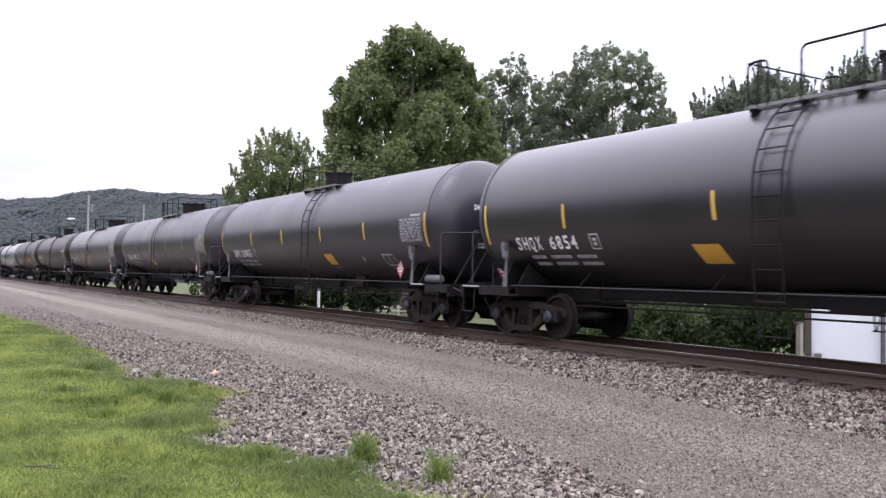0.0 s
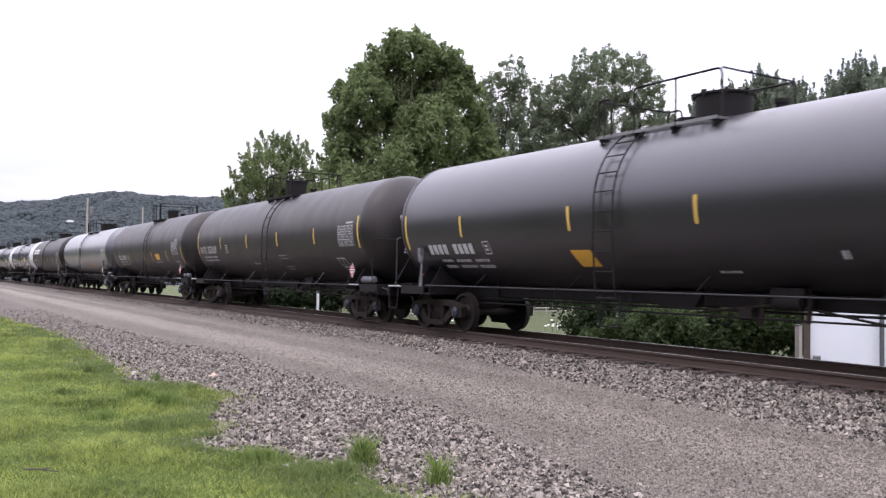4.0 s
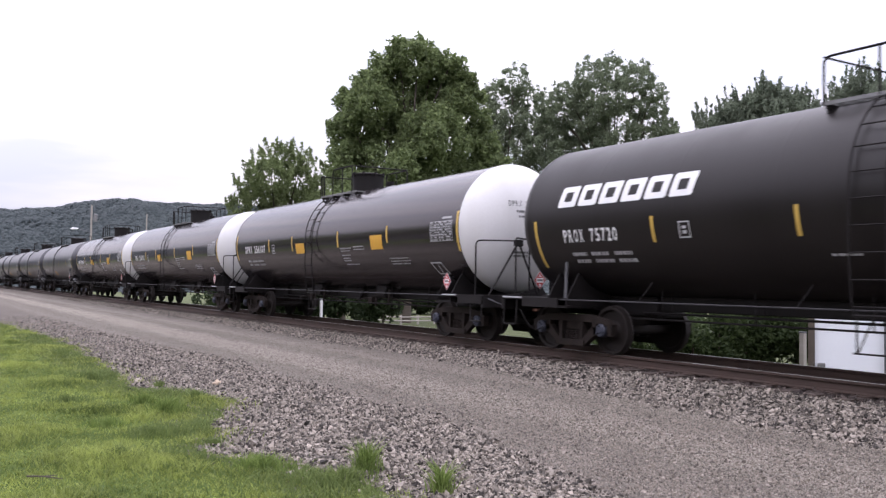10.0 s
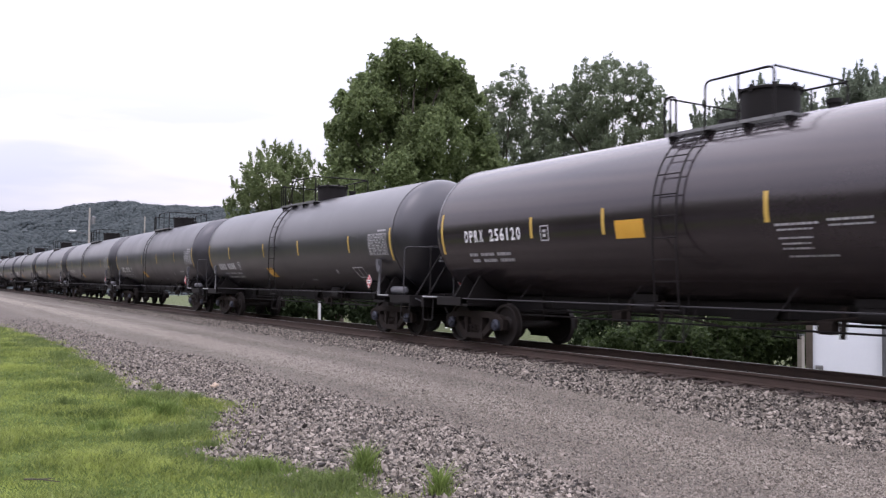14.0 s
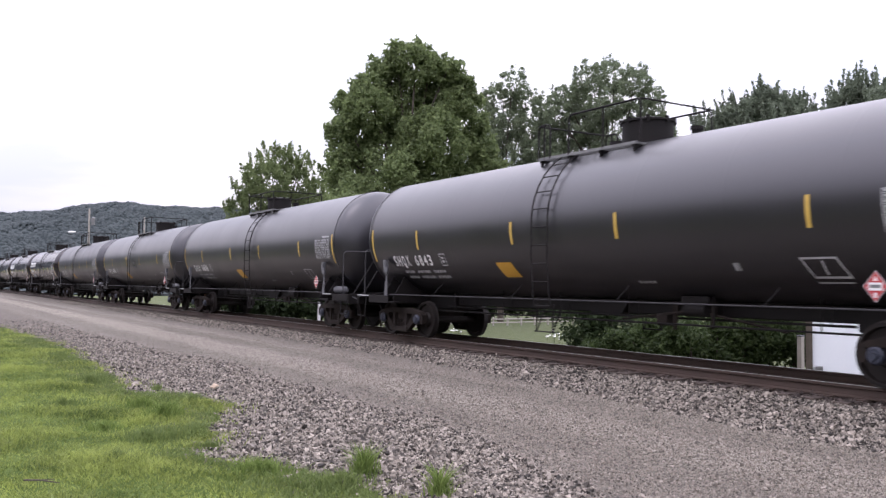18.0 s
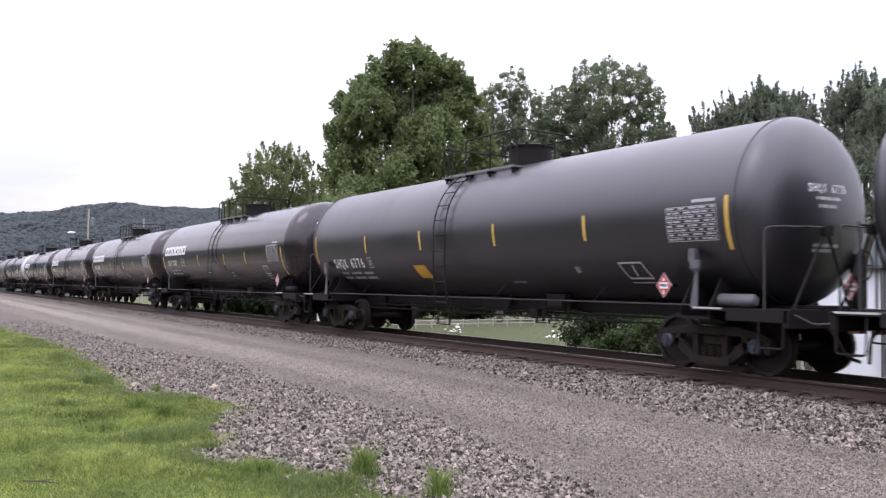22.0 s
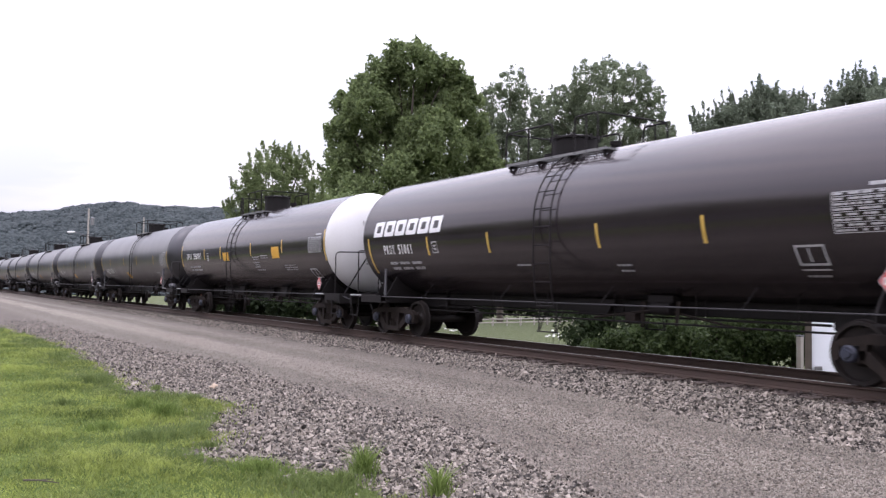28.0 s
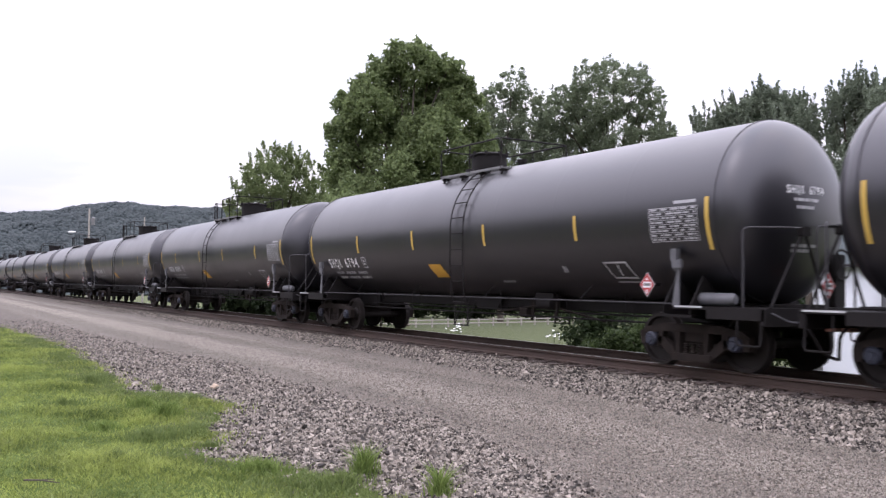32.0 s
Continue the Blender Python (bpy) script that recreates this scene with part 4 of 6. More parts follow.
KINDS = {
    "lessor_plain": dict(
        label="black satin tank car with grey deck uprights and yellow stripes", shell="satin", head="black", half=7.85, over=9.015, trucks=7.0, dome=(0.85, 0.50, 0.44),
        walk=(-2.25, 0.65), rails=((-2.2, -1.83, 0.72), (-1.24, 0.75, 0.81)), ladder=(-0.74, -0.24), dark_rail=False, under=(2.6,),
        stripes=[(-7.72, 1.95, 2.78), (-1.54, 2.20, 2.66), (1.56, 2.20, 2.66), (7.72, 1.95, 2.78)],
        panels=[], table=(6.48, 7.52, 2.10, 2.66), box=(5.10, 5.66, 1.50, 1.80, 0.11), mark_box=(-4.52, 1.80, 0.28),
        notes=note_rows(-6.45, 1.64, (0.45, 0.62, 0.55), 0.16, 0.05) + [(3.9, 4.02, 1.62, 1.76), (1.62, 2.05, 1.42, 1.47)], placard=(6.30, 1.39)),
    "matte_long": dict(
        label="dirty matte black tank car with yellow stripes and dull lettering", shell="matte", head="black", half=7.64, over=8.91, trucks=6.9, dome=(-0.60, 0.38, 0.56),
        walk=(-0.46, 2.0), rails=((-0.46, 0.81, 0.84), (1.49, 1.80, 0.84)), ladder=(0.29, 0.77), dark_rail=True, under=(2.2,),
        stripes=[(-7.50, 2.06, 2.94), (-4.56, 2.24, 2.71), (-1.56, 2.22, 2.70), (1.43, 2.22, 2.70), (4.5, 2.22, 2.70), (7.50, 2.06, 2.94)], panels=[],
        table=(6.2, 7.2, 2.12, 2.70), box=(5.7, 6.2, 1.52, 1.80, 0.12), mark_box=(-4.02, 2.08, 0.30), notes=note_rows(-7.0, 1.92, (0.3, 0.7, 0.5), 0.12, 0.045) + [(1.29, 1.97, 1.90, 1.94), (1.30, 1.98, 1.80, 1.83), (1.42, 2.05, 1.54, 1.57), (1.42, 2.0, 1.46, 1.49), (-1.43, -0.70, 1.66, 1.69)], placard=(6.9, 1.42)),
    "matte_short": dict(
        label="shorter dirty matte black tank car with yellow stripes", shell="matte", head="black", half=7.20, over=8.45, trucks=6.45, dome=(0.0, 0.27, 0.42),
        walk=(-0.42, 1.4), rails=((-0.36, 0.36, 0.82), (1.03, 1.26, 0.84)), ladder=(0.56, 1.08), dark_rail=True, under=(3.0,),
        stripes=[(-7.03, 1.60, 2.45), (-3.63, 1.77, 2.20), (0.0, 1.82, 2.30), (1.60, 1.82, 2.30), (4.42, 1.85, 2.30), (7.08, 1.66, 2.47)], panels=[(2.32, 3.06, 1.90, 2.19, 0.0)],
        table=(5.50, 6.52, 2.12, 2.70), box=(5.72, 6.24, 1.54, 1.82, 0.12), mark_box=(6.9, 1.2, 0.02), notes=note_rows(-6.0, 1.82, (0.5, 0.55, 0.6), 0.10, 0.05) + [(2.0, 3.2, 1.78, 1.83)], placard=(6.6, 1.42)),
    "lettered_gloss": dict(
        label="glossy black tank car with a large white emblem of slanted frames", shell="gloss", head="black", half=7.80, over=9.05, trucks=7.0, dome=(-0.90, 0.50, 0.40),
        walk=(-1.2, 2.0), rails=((-1.2, 0.39, 0.72), (1.09, 1.76, 0.74)), ladder=(-0.27, 0.25), dark_rail=True, under=(2.2,),
        stripes=[(-7.55, 1.65, 2.55), (7.50, 1.65, 2.55)], panels=[],
        table=(6.16, 7.22, 2.10, 2.66), box=(5.47, 5.92, 1.68, 1.97, 0.0), mark_box=(-4.32, 2.10, 0.27),
        notes=note_rows(-6.6, 1.86, (0.4, 0.5, 0.45), 0.12, 0.05) + [(1.75, 2.1, 1.72, 1.76), (1.78, 2.1, 1.62, 1.66), (-1.2, -0.75, 1.76, 1.80), (5.5, 5.9, 1.52, 1.55)], placard=(6.90, 1.46)),
    "white_ended": dict(
        label="glossy black tank car with a white end and orange panels", shell="gloss", head="white", half=7.80, over=8.95, trucks=7.0, dome=(0.20, 0.48, 0.52),
        walk=(-1.46, 1.09), rails=((-1.46, -1.2, 0.68), (-0.56, 0.79, 0.80)), ladder=(-0.90, -0.38), dark_rail=True, under=(-2.0, 2.4),
        stripes=[(-7.66, 2.04, 2.95), (-4.30, 2.28, 2.70), (-2.20, 2.27, 2.74), (1.28, 2.30, 2.76), (4.30, 2.34, 2.78), (7.70, 2.04, 2.96)],
        panels=[(3.35, 4.02, 2.18, 2.56, 0.0), (-1.90, -1.20, 2.18, 2.50, 0.0)], table=(6.49, 7.48, 2.29, 2.76), box=(6.18, 6.64, 1.52, 1.81, 0.12), mark_box=(-4.02, 2.22, 0.30),
        notes=note_rows(-6.65, 1.97, (0.3, 0.5, 0.5), 0.12, 0.05) + [(1.40, 2.10, 2.24, 2.28), (1.42, 2.0, 2.17, 2.20), (2.24, 2.92, 2.27, 2.31), (2.26, 2.92, 2.20, 2.23), (1.43, 1.98, 2.05, 2.08), (1.46, 1.95, 1.97, 2.00), (1.46, 1.95, 1.90, 1.93), (1.52, 2.3, 1.79, 1.82),
                                                                     (4.22, 5.2, 1.92, 1.95), (4.24, 5.25, 1.85, 1.88), (4.26, 4.75, 1.78, 1.81), (4.82, 5.2, 1.78, 1.81)], placard=(7.05, 1.35)),
}

KINDS["lettered_alt"] = dict(KINDS["lettered_gloss"], dome=(1.08, 0.50, 0.40), walk=(-2.01, 0.96), rails=((-2.03, -1.33, 0.72), (-0.73, 0.93, 0.74)), ladder=(-0.16, 0.36))
KINDS["lettered_old"] = dict(KINDS["lettered_gloss"], dome=(0.75, 0.46, 0.38), walk=(-2.35, 0.55), rails=((-2.3, -0.6, 0.70),), ladder=(-0.75, -0.23))
KINDS["white_alt"] = dict(KINDS["white_ended"], dome=(-0.06, 0.48, 0.52), ladder=(-1.16, -0.64))
WHITE_ENDS = ("white_ended", "white_alt")
KINDS["lessor_alt"] = dict(KINDS["lessor_plain"], dome=(-0.40, 0.44, 0.44), walk=(-0.75, 1.85), rails=((-0.72, 1.8, 0.68),), ladder=(0.36, 0.88))

# couplings between the cars along the train at the start, front to rear
COUPLINGS = [1.38, -16.67, -34.65, -52.66, -70.66, -88.48, -105.38, -123.42, -141.80, -159.71, -177.60, -195.48, -213.50, -231.54, -249.58, -267.63,
             -285.75, -303.95, -322.02, -340.10, -358.30, -376.50, -394.60, -412.69, -430.72]
while len(COUPLINGS) < 34:
    COUPLINGS.append(COUPLINGS[-1] - 18.03)
P_, L_, W_ = "lessor_plain", "lettered_gloss", "white_ended"
# kind and reporting mark of each car; no mark where it cannot be read
CONSIST = [(P_, "SHQX 6854"), ("lessor_alt", "SHPX 210835"), (P_, "SHQX 6755"), (P_, ""), ("matte_long", "NATX 252329"), ("matte_short", "TCBX 230012"), (P_, "SHQX 6761"),
           ("lettered_old", "PROX 75720"), (W_, "DPRX 256107"), (W_, "DPRX 256132"), (W_, "DPRX 256120"), (P_, ""), (P_, "SHQX 6718"), (P_, "SHQX 6843"), ("lessor_alt", "SHQX 6806"),
           (P_, "SHQX 6850"), (P_, "SHQX 6776"), ("lettered_alt", "PROX 51131"), (L_, "PROX 51173"), (L_, "PROX 51053"), (L_, "PROX 51061"), ("white_alt", "DPRX 256091"),
           ("lessor_alt", "SHQX 6830"), ("lessor_alt", "SHQX 6794")]
CONSIST += [(P_, "")] * (33 - len(CONSIST))
MARK = {P_: (-6.80, 1.82, 0.25, 1.92), "lessor_alt": (-6.70, 1.82, 0.25, 1.92), "matte_long": (-7.24, 2.10, 0.27, 2.1), "matte_short": (-6.05, 1.96, 0.25, 1.95), L_: (-6.75, 2.12, 0.23, 1.5), "lettered_alt": (-6.75, 2.12, 0.23, 1.5), W_: (-6.74, 2.28, 0.25, 2.1), "white_alt": (-6.84, 2.32, 0.24, 2.1), "lettered_old": (-6.75, 2.12, 0.23, 1.5)}


# outer pair of stripes and the panel's left corner on the plain cars, which differ from car to car
TAPE = {"SHQX 6854": (5.14, -1.94), "SHPX 210835": (4.46, 1.63), "SHQX 6755": (4.47, -1.82), "SHQX 6761": (4.5, 2.4), "SHQX 6718": (4.8, -1.88), "SHQX 6843": (5.4, -2.15),
        "SHQX 6806": (5.2, -1.15), "SHQX 6850": (5.3, -2.11), "SHQX 6776": (4.45, -1.97), "SHQX 6830": (5.18, -1.36), "SHQX 6794": (4.57, -0.87)}


def tape(car, mark):
    a, p = TAPE.get(mark, (5.26, -1.5))
    for x in (-a, a):
        part("reflective_stripe", bar(Shape(), x - 0.040, x + 0.040, 2.20, 2.66, 0.0, 0.006, 8), YELLOW, car)
    part("yellow_panel", bar(Shape(), p - 0.20, p + 0.36, 1.53, 1.84, 0.12, 0.006, 6), ORANGE, car, "orange-yellow painted panel")


def emblem(car, dx, dz):
    """Six slanted white frames side by side."""
    em = Shape()
    x, w, z0, z1 = -7.15 + dx, 0.50, 2.58 + dz, 2.97 + dz
    for i in range(6):
        a = x + i * (w + 0.07)
        lean = -0.10
        for u0, u1, v0, v1 in ((0.05, 0.97, 0.73, 1), (0.03, 0.95, 0, 0.27), (0, 0.29, 0.06, 0.94), (0.71, 1, 0.06, 0.94)):
            sh = lambda v: lean * (1 - v)
            bar(em, a + u0 * w + sh(v1), a + u1 * w + sh(v1), z0 + v0 * (z1 - z0), z0 + v1 * (z1 - z0), sh(v0) - sh(v1), 0.006 if v1 - v0 < 0.5 else 0.007, 3)
    part("emblem", em, WHITE, car, "white emblem of six slanted frames")


def letter_car(car, kind, mark):
    x, z, h, w = MARK[kind]
    if mark == "SHQX 6776":
        x += 0.12
    if mark:
        text_part("reporting_mark", mark, x, z, h, WHITE if kind != "matte_long" else DULL_WHITE, car, w, label="white stencilled mark " + mark)
        half = KINDS[kind]["half"]
        up, span = (3.08, 1.0) if kind in WHITE_ENDS else (3.26, 0.84) if kind.startswith("lettered") else (2.84, 0.88)
        me = lettering(mark, 0.13, lambda u, v: head_point(-0.60 + u, up + v, half), span)
        ink = DARK_INK if kind in WHITE_ENDS else WHITE
        me.materials.append(ink)
        part("end_mark", me, ink, car)["kind"] = "stuff"
    else:
        b = Shape()
        for i in range(9):
            if i != 4:
                bar(b, x + i * w / 9, x + (i + 0.72) * w / 9, z, z + h * 0.9, n=3)
        part("reporting_mark", b, DULL_WHITE, car, "unreadable white stencilled reporting mark")
    b = Shape()
    half = KINDS[kind]["half"]
    lines = [(2.72, -0.45, 0.10), (2.60, -0.40, 0.02)] if not kind.startswith("lettered") else [(3.12 - 0.105 * i, -0.36, -0.02 + 0.14 * ((i * 7) % 4) / 3) for i in range(7)]
    if kind in WHITE_ENDS:
        lines = [(z_ + 0.22, a + 0.05, b_ + 0.1) for z_, a, b_ in lines]
    for zz, y0, y1 in lines + [(2.0, -0.45, 0.15), (1.92, -0.45, -0.05)]:
        u, step_ = y0, 0
        while u < y1 - 0.03:
            w_1 = min(0.05 + 0.045 * ((step_ * 5) % 3), y1 - u)
            b.add([head_point(y, z_, half) for y, z_ in ((u, zz), (u + w_1, zz), (u + w_1, zz + 0.05), (u, zz + 0.05))], [(0, 1, 2, 3)])
            u, step_ = u + w_1 + 0.02, step_ + 1
    part("end_stencils", b, DARK_INK if kind in WHITE_ENDS else DULL_WHITE, car)["kind"] = "stuff"


def scrawl(car):
    """A faded grey spray-paint scrawl on one tank."""
    g = Shape()
    rng = random.Random(4)
    for i in range(3):
        cx, cz = 0.12 + 0.28 * i, 2.22 + 0.04 * (i % 2)
        loop = [on_tank(cx + 0.13 * math.cos(a) + rng.uniform(-0.03, 0.03), cz + 0.17 * math.sin(a) + rng.uniform(-0.03, 0.03), 0.008) for a in (0.6 * j + i for j in range(11))]
        g.rod(loop, 0.010, 4)
    part("graffiti", g, SCRAWL, car, "faded grey spray-paint scrawl")


SCRAWL = paint("faded_grey_spray_paint", (0.07, 0.07, 0.075), (0.15, 0.15, 0.155), 0.6, scale=8, fine=60, bump=0.02)
CARS = []
SHORT = {"lessor_alt": "black satin tank car with dome above ladder", P_: "black satin tank car with yellow stripes", "matte_long": "dirty matte black tank car", "matte_short": "short dirty matte black tank car",
         "lettered_alt": "glossy black tank car with white frame emblem", L_: "glossy black tank car with white frame emblem", W_: "glossy black tank car with a white end", "white_alt": "glossy black tank car with a white end", "lettered_old": "dull black tank car with white frame emblem"}


def build_train():
    templates = {}
    for i, (kind, mark) in enumerate(CONSIST):
        centre = (COUPLINGS[i] + COUPLINGS[i + 1]) / 2
        place = pose(centre, TRACK_Y, RAIL_Z)
        if kind not in templates:
            templates[kind] = build_tank_car(kind)
            stripes(templates[kind], kind)
        plain = templates[kind]
        CARS.append((plain, kind, mark, centre, place))
    used, out = set(), []
    for plain, kind, mark, centre, place in CARS:
        if kind in used:
            car = copy_thing(plain, place)
        else:
            car = plain
            used.add(kind)
        out.append([car, kind, mark, centre, place])
    CARS[:] = out
    for car, kind, mark, centre, place in CARS:
        car.matrix_basis = place
        letter_car(car, kind, mark)
        if kind in (P_, "lessor_alt"):
            tape(car, mark)
        if kind.startswith("lettered"):
            older = mark == "PROX 75720"
            if older:
                for o in car.children:
                    if o.name.startswith("mark_box"):
                        o.location.x += 0.50
            emblem(car, 0.38 if older else 0.0, 0.20 if older else 0.0)
            for sx in (-4.40, -1.60, 1.50, 4.45) if older else (-4.52, -2.0, 1.46, 3.92):
                part("reflective_stripe", bar(Shape(), sx - 0.036, sx + 0.036, 2.05, 2.49, 0.0, 0.006, 8), YELLOW, car)
        if mark == "SHQX 6850":
            scrawl(car)
        if mark in ("SHQX 6761", "PROX 75720", "SHPX 210835", "SHQX 6718", "SHQX 6755", "SHQX 6776"):
            for o in car.children:
                if o.name.startswith("tank_"):
                    o.data = o.data.copy()
                    o.data.materials[0] = SHELL[{"SHQX 6761": "faded", "PROX 75720": "dull"}.get(mark, "dusty")]
        if mark:
            tagged(car, SHORT[kind] + ", marked " + mark)


build_train()


# ---- trees, hedges, far woods ----
def leaf_cloud(name, lobes, count, size, material, parent, seed, flat=0.8, droop=0.0, shell=0.4, long=1.0, tufts=12, tall=1.3, small=0.28, core=1.0, shoots=None):
    """Leaves spread through the outer part of rounded lobes (x, y, z, radius)."""
    rng = np.random.default_rng(seed)
    lo, dense = [], []
    for x, y, z, r in lobes:
        for i in range(tufts):
            d = rng.normal(size=3)
            d /= np.linalg.norm(d)
            q = r * rng.uniform(small, small * 1.8)
            lo.append((x + d[0] * (r - q * 0.6), y + d[1] * (r - q * 0.6), z + (d[2] * flat + 0.08) * (r - q * 0.6), q))
        lo.append((x, y, z, r * 0.8))
        dense += [1.0] * tufts + [core]
    lo = np.array(lo, dtype=float)
    pick = rng.choice(len(lo), count, p=lo[:, 3] ** 2 * dense / (lo[:, 3] ** 2 * dense).sum())
    d = rng.normal(size=(count, 3))
    d /= np.linalg.norm(d, axis=1)[:, None]
    clump = np.sin(d[:, 0] * 4.1 + pick * 2.7) * np.sin(d[:, 1] * 4.7 + pick * 1.3) + 0.5 * np.sin(d[:, 2] * 7.3 + pick)
    r = lo[pick, 3] * (shell + (1.0 - shell) * rng.random(count) ** 0.6 + 0.16 * clump)
    c = lo[pick, :3] + d * r[:, None] * np.array([1, 1, flat * tall])
    if shoots:
        # narrow upright sprays that stand out of the crown's outline
        ns, high, thick, share = shoots
        balls = np.array(lobes, dtype=float)
        at = rng.choice(len(balls), ns, p=balls[:, 3] ** 2 / (balls[:, 3] ** 2).sum())
        sd = rng.normal(size=(ns, 3)) + np.array([0, 0, 0.5])
        sd /= np.linalg.norm(sd, axis=1)[:, None]
        foot = balls[at, :3] + sd * balls[at, 3:4] * np.array([0.95, 0.95, 0.9])
        axis = sd * 0.35 + np.array([0, 0, 1.0])
        length = high * rng.uniform(0.5, 1.3, ns)
        m = int(count * share)
        who, up = rng.integers(0, ns, m), rng.random(m)
        c[:m] = foot[who] + axis[who] * (up * length[who])[:, None] + rng.normal(size=(m, 3)) * (thick * (1.0 - 0.75 * up))[:, None]
    n = rng.normal(size=(count, 3)) + np.array([0, 0, 0.7])
    n /= np.linalg.norm(n, axis=1)[:, None]
    u = np.cross(n, rng.normal(size=(count, 3)))
    u /= np.linalg.norm(u, axis=1)[:, None]
    w = np.cross(n, u)
    s = size * rng.uniform(0.6, 1.35, count)[:, None]
    v = np.stack([c - u * s * long, c - w * s * 0.6 + n * s * 0.2, c + u * s * long - np.array([0, 0, droop]) * s, c + w * s * 0.6 + n * s * 0.2], axis=1).reshape(-1, 3)
    f = np.arange(count * 4).reshape(-1, 4)
    ob = new(name, sheet(name, v, f, material))
    ob.parent = parent
    return ob


def tree(name, label, base, lobes, count, size, leaf, seed, trunk=0.35, far=1.0, **more):
    """A tree at base; its lobes are (across, height, radius), across being square to the view; far moves it back along the sight line."""
    bx, by = base[0] * far, base[1] * far
    lobes = [(a * far, EYE.z + (z - EYE.z) * far, r * far) for a, z, r in lobes]
    size, trunk = size * far, trunk * far
    if "shoots" in more:
        n, high, thick, share = more["shoots"]
        more["shoots"] = (n, high * far, thick * far, share)
    bz = float(ground_height(bx, by))
    t = tagged(new(name), label, "tree")
    t.location = (bx, by, bz)
    d = Vector((bx, by, 0)).normalized()
    rng = random.Random(seed)
    full = []
    for a, z, r in lobes:
        back = rng.uniform(-0.9, 0.9) * r
        full.append((d.y * a + d.x * back, -d.x * a + d.y * back, z - bz, r))
    zt = max(l[2] for l in full)
    wood = Shape().rod([(0, 0, -0.3), (0.05, 0.0, zt * 0.25), (0.1, 0.1, zt * 0.5), (0.0, 0.15, zt * 0.85)], [trunk, trunk * 0.8, trunk * 0.55, 0.05], 10)
    part("trunk", wood, BARK, t)
    limbs = Shape()
    for x, y, z, r in full:
        s = rng.uniform(0.3, 0.6) * z
        limbs.rod([(0.05, 0.05, s), (x * 0.5, y * 0.5, s + (z - s) * 0.6), (x, y, z), (x * 1.05 + rng.uniform(-0.4, 0.4), y * 1.05, z + r * 0.6)], [trunk * 0.35, trunk * 0.22, trunk * 0.12, 0.02], 6)
    part("branchwork", limbs, BARK, t)
    leaf_cloud("crown", full, count, size, leaf, t, seed, **more)
    return t


tree("maple_tree", "tall dense dark green maple in full summer leaf", (-40.04, 22.65),
     [(0.42, 13.24, 1.17), (-1.48, 13.19, 0.8), (-2.36, 11.77, 0.8), (-0.58, 13.64, 0.8), (2.87, 12.07, 0.74), (-3.88, 9.7, 0.68), (-0.93, 12.81, 1.11), (1.65, 12.57, 1.11), (-2.12, 12.02, 0.8), (-1.95, 10.81, 1.24), (0.0, 11.0, 1.91), (2.27, 11.05, 1.17), (-3.49, 11.32, 0.62), (-3.14, 10.02, 0.8), (-3.26, 8.69, 1.11), (-1.16, 8.78, 1.91), (1.39, 8.97, 1.91), (3.29, 9.7, 0.93), (3.52, 8.04, 1.05), (-3.68, 7.15, 0.99), (3.93, 6.81, 0.93), (4.03, 8.88, 0.86), (3.8, 10.32, 0.68), (4.59, 7.78, 0.8), (-0.83, 6.86, 2.16), (1.88, 6.64, 1.85), (-2.61, 5.71, 1.54), (0.11, 4.56, 2.16), (2.81, 4.9, 1.54), (-2.27, 3.62, 1.54), (2.0, 12.9, 0.85), (3.2, 11.3, 0.9), (2.8, 12.0, 0.85), (1.2, 13.5, 0.7)],
     120000, 0.105, LEAF_MAPLE, 1, 0.28, far=2.32, tufts=17, tall=1.6, small=0.24, core=0.85, shoots=(240, 0.30, 0.20, 0.12))
tree("sycamore_tree", "tall sycamore with open airy crown, green leaves greyed for haze", (-47.02, 33.96),
     [(-1.46, 13.73, 0.93), (-0.99, 12.38, 1.17), (-1.23, 10.28, 1.32), (0.62, 15.07, 1.09), (-0.63, 14.3, 1.01), (1.57, 14.11, 1.09), (0.07, 12.77, 1.48), (1.97, 12.19, 1.32), (-0.86, 11.04, 1.32), (0.85, 10.28, 1.75), (2.37, 9.2, 1.56), (-0.26, 8.16, 1.75), (1.64, 6.81, 1.75)],
     60000, 0.074, LEAF_SYC, 2, 0.22, far=2.15, shell=0.3, tufts=40, small=0.12, core=0.4, shoots=(260, 0.30, 0.16, 0.2))
tree("sycamore_tree", "tall sycamore with open airy crown, green leaves greyed for haze", (-42.43, 39.54),
     [(-3.59, 13.15, 1.17), (-4.51, 10.88, 1.56), (-3.04, 14.28, 1.01), (-1.72, 12.34, 1.56), (0.11, 15.7, 1.32), (-1.36, 15.37, 1.17), (1.4, 14.9, 1.17), (-2.29, 14.26, 1.01), (-0.43, 13.82, 1.71), (1.77, 13.2, 1.01), (-2.65, 12.36, 1.32), (0.13, 11.73, 1.95), (-1.52, 10.64, 1.75), (1.77, 11.51, 1.09), (3.04, 11.86, 0.78), (3.58, 11.29, 0.7), (-4.35, 13.74, 1.01), (-4.22, 11.64, 1.17), (-3.0, 9.53, 1.75), (0.33, 9.15, 2.14), (2.5, 9.46, 1.56), (-0.76, 7.15, 2.14), (2.15, 6.81, 1.75), (2.5, 13.2, 1.0), (3.2, 11.9, 0.9), (2.6, 14.2, 0.8)],
     115000, 0.074, LEAF_SYC, 3, 0.24, far=2.1, shell=0.3, tufts=40, small=0.12, core=0.4, shoots=(420, 0.30, 0.16, 0.2))
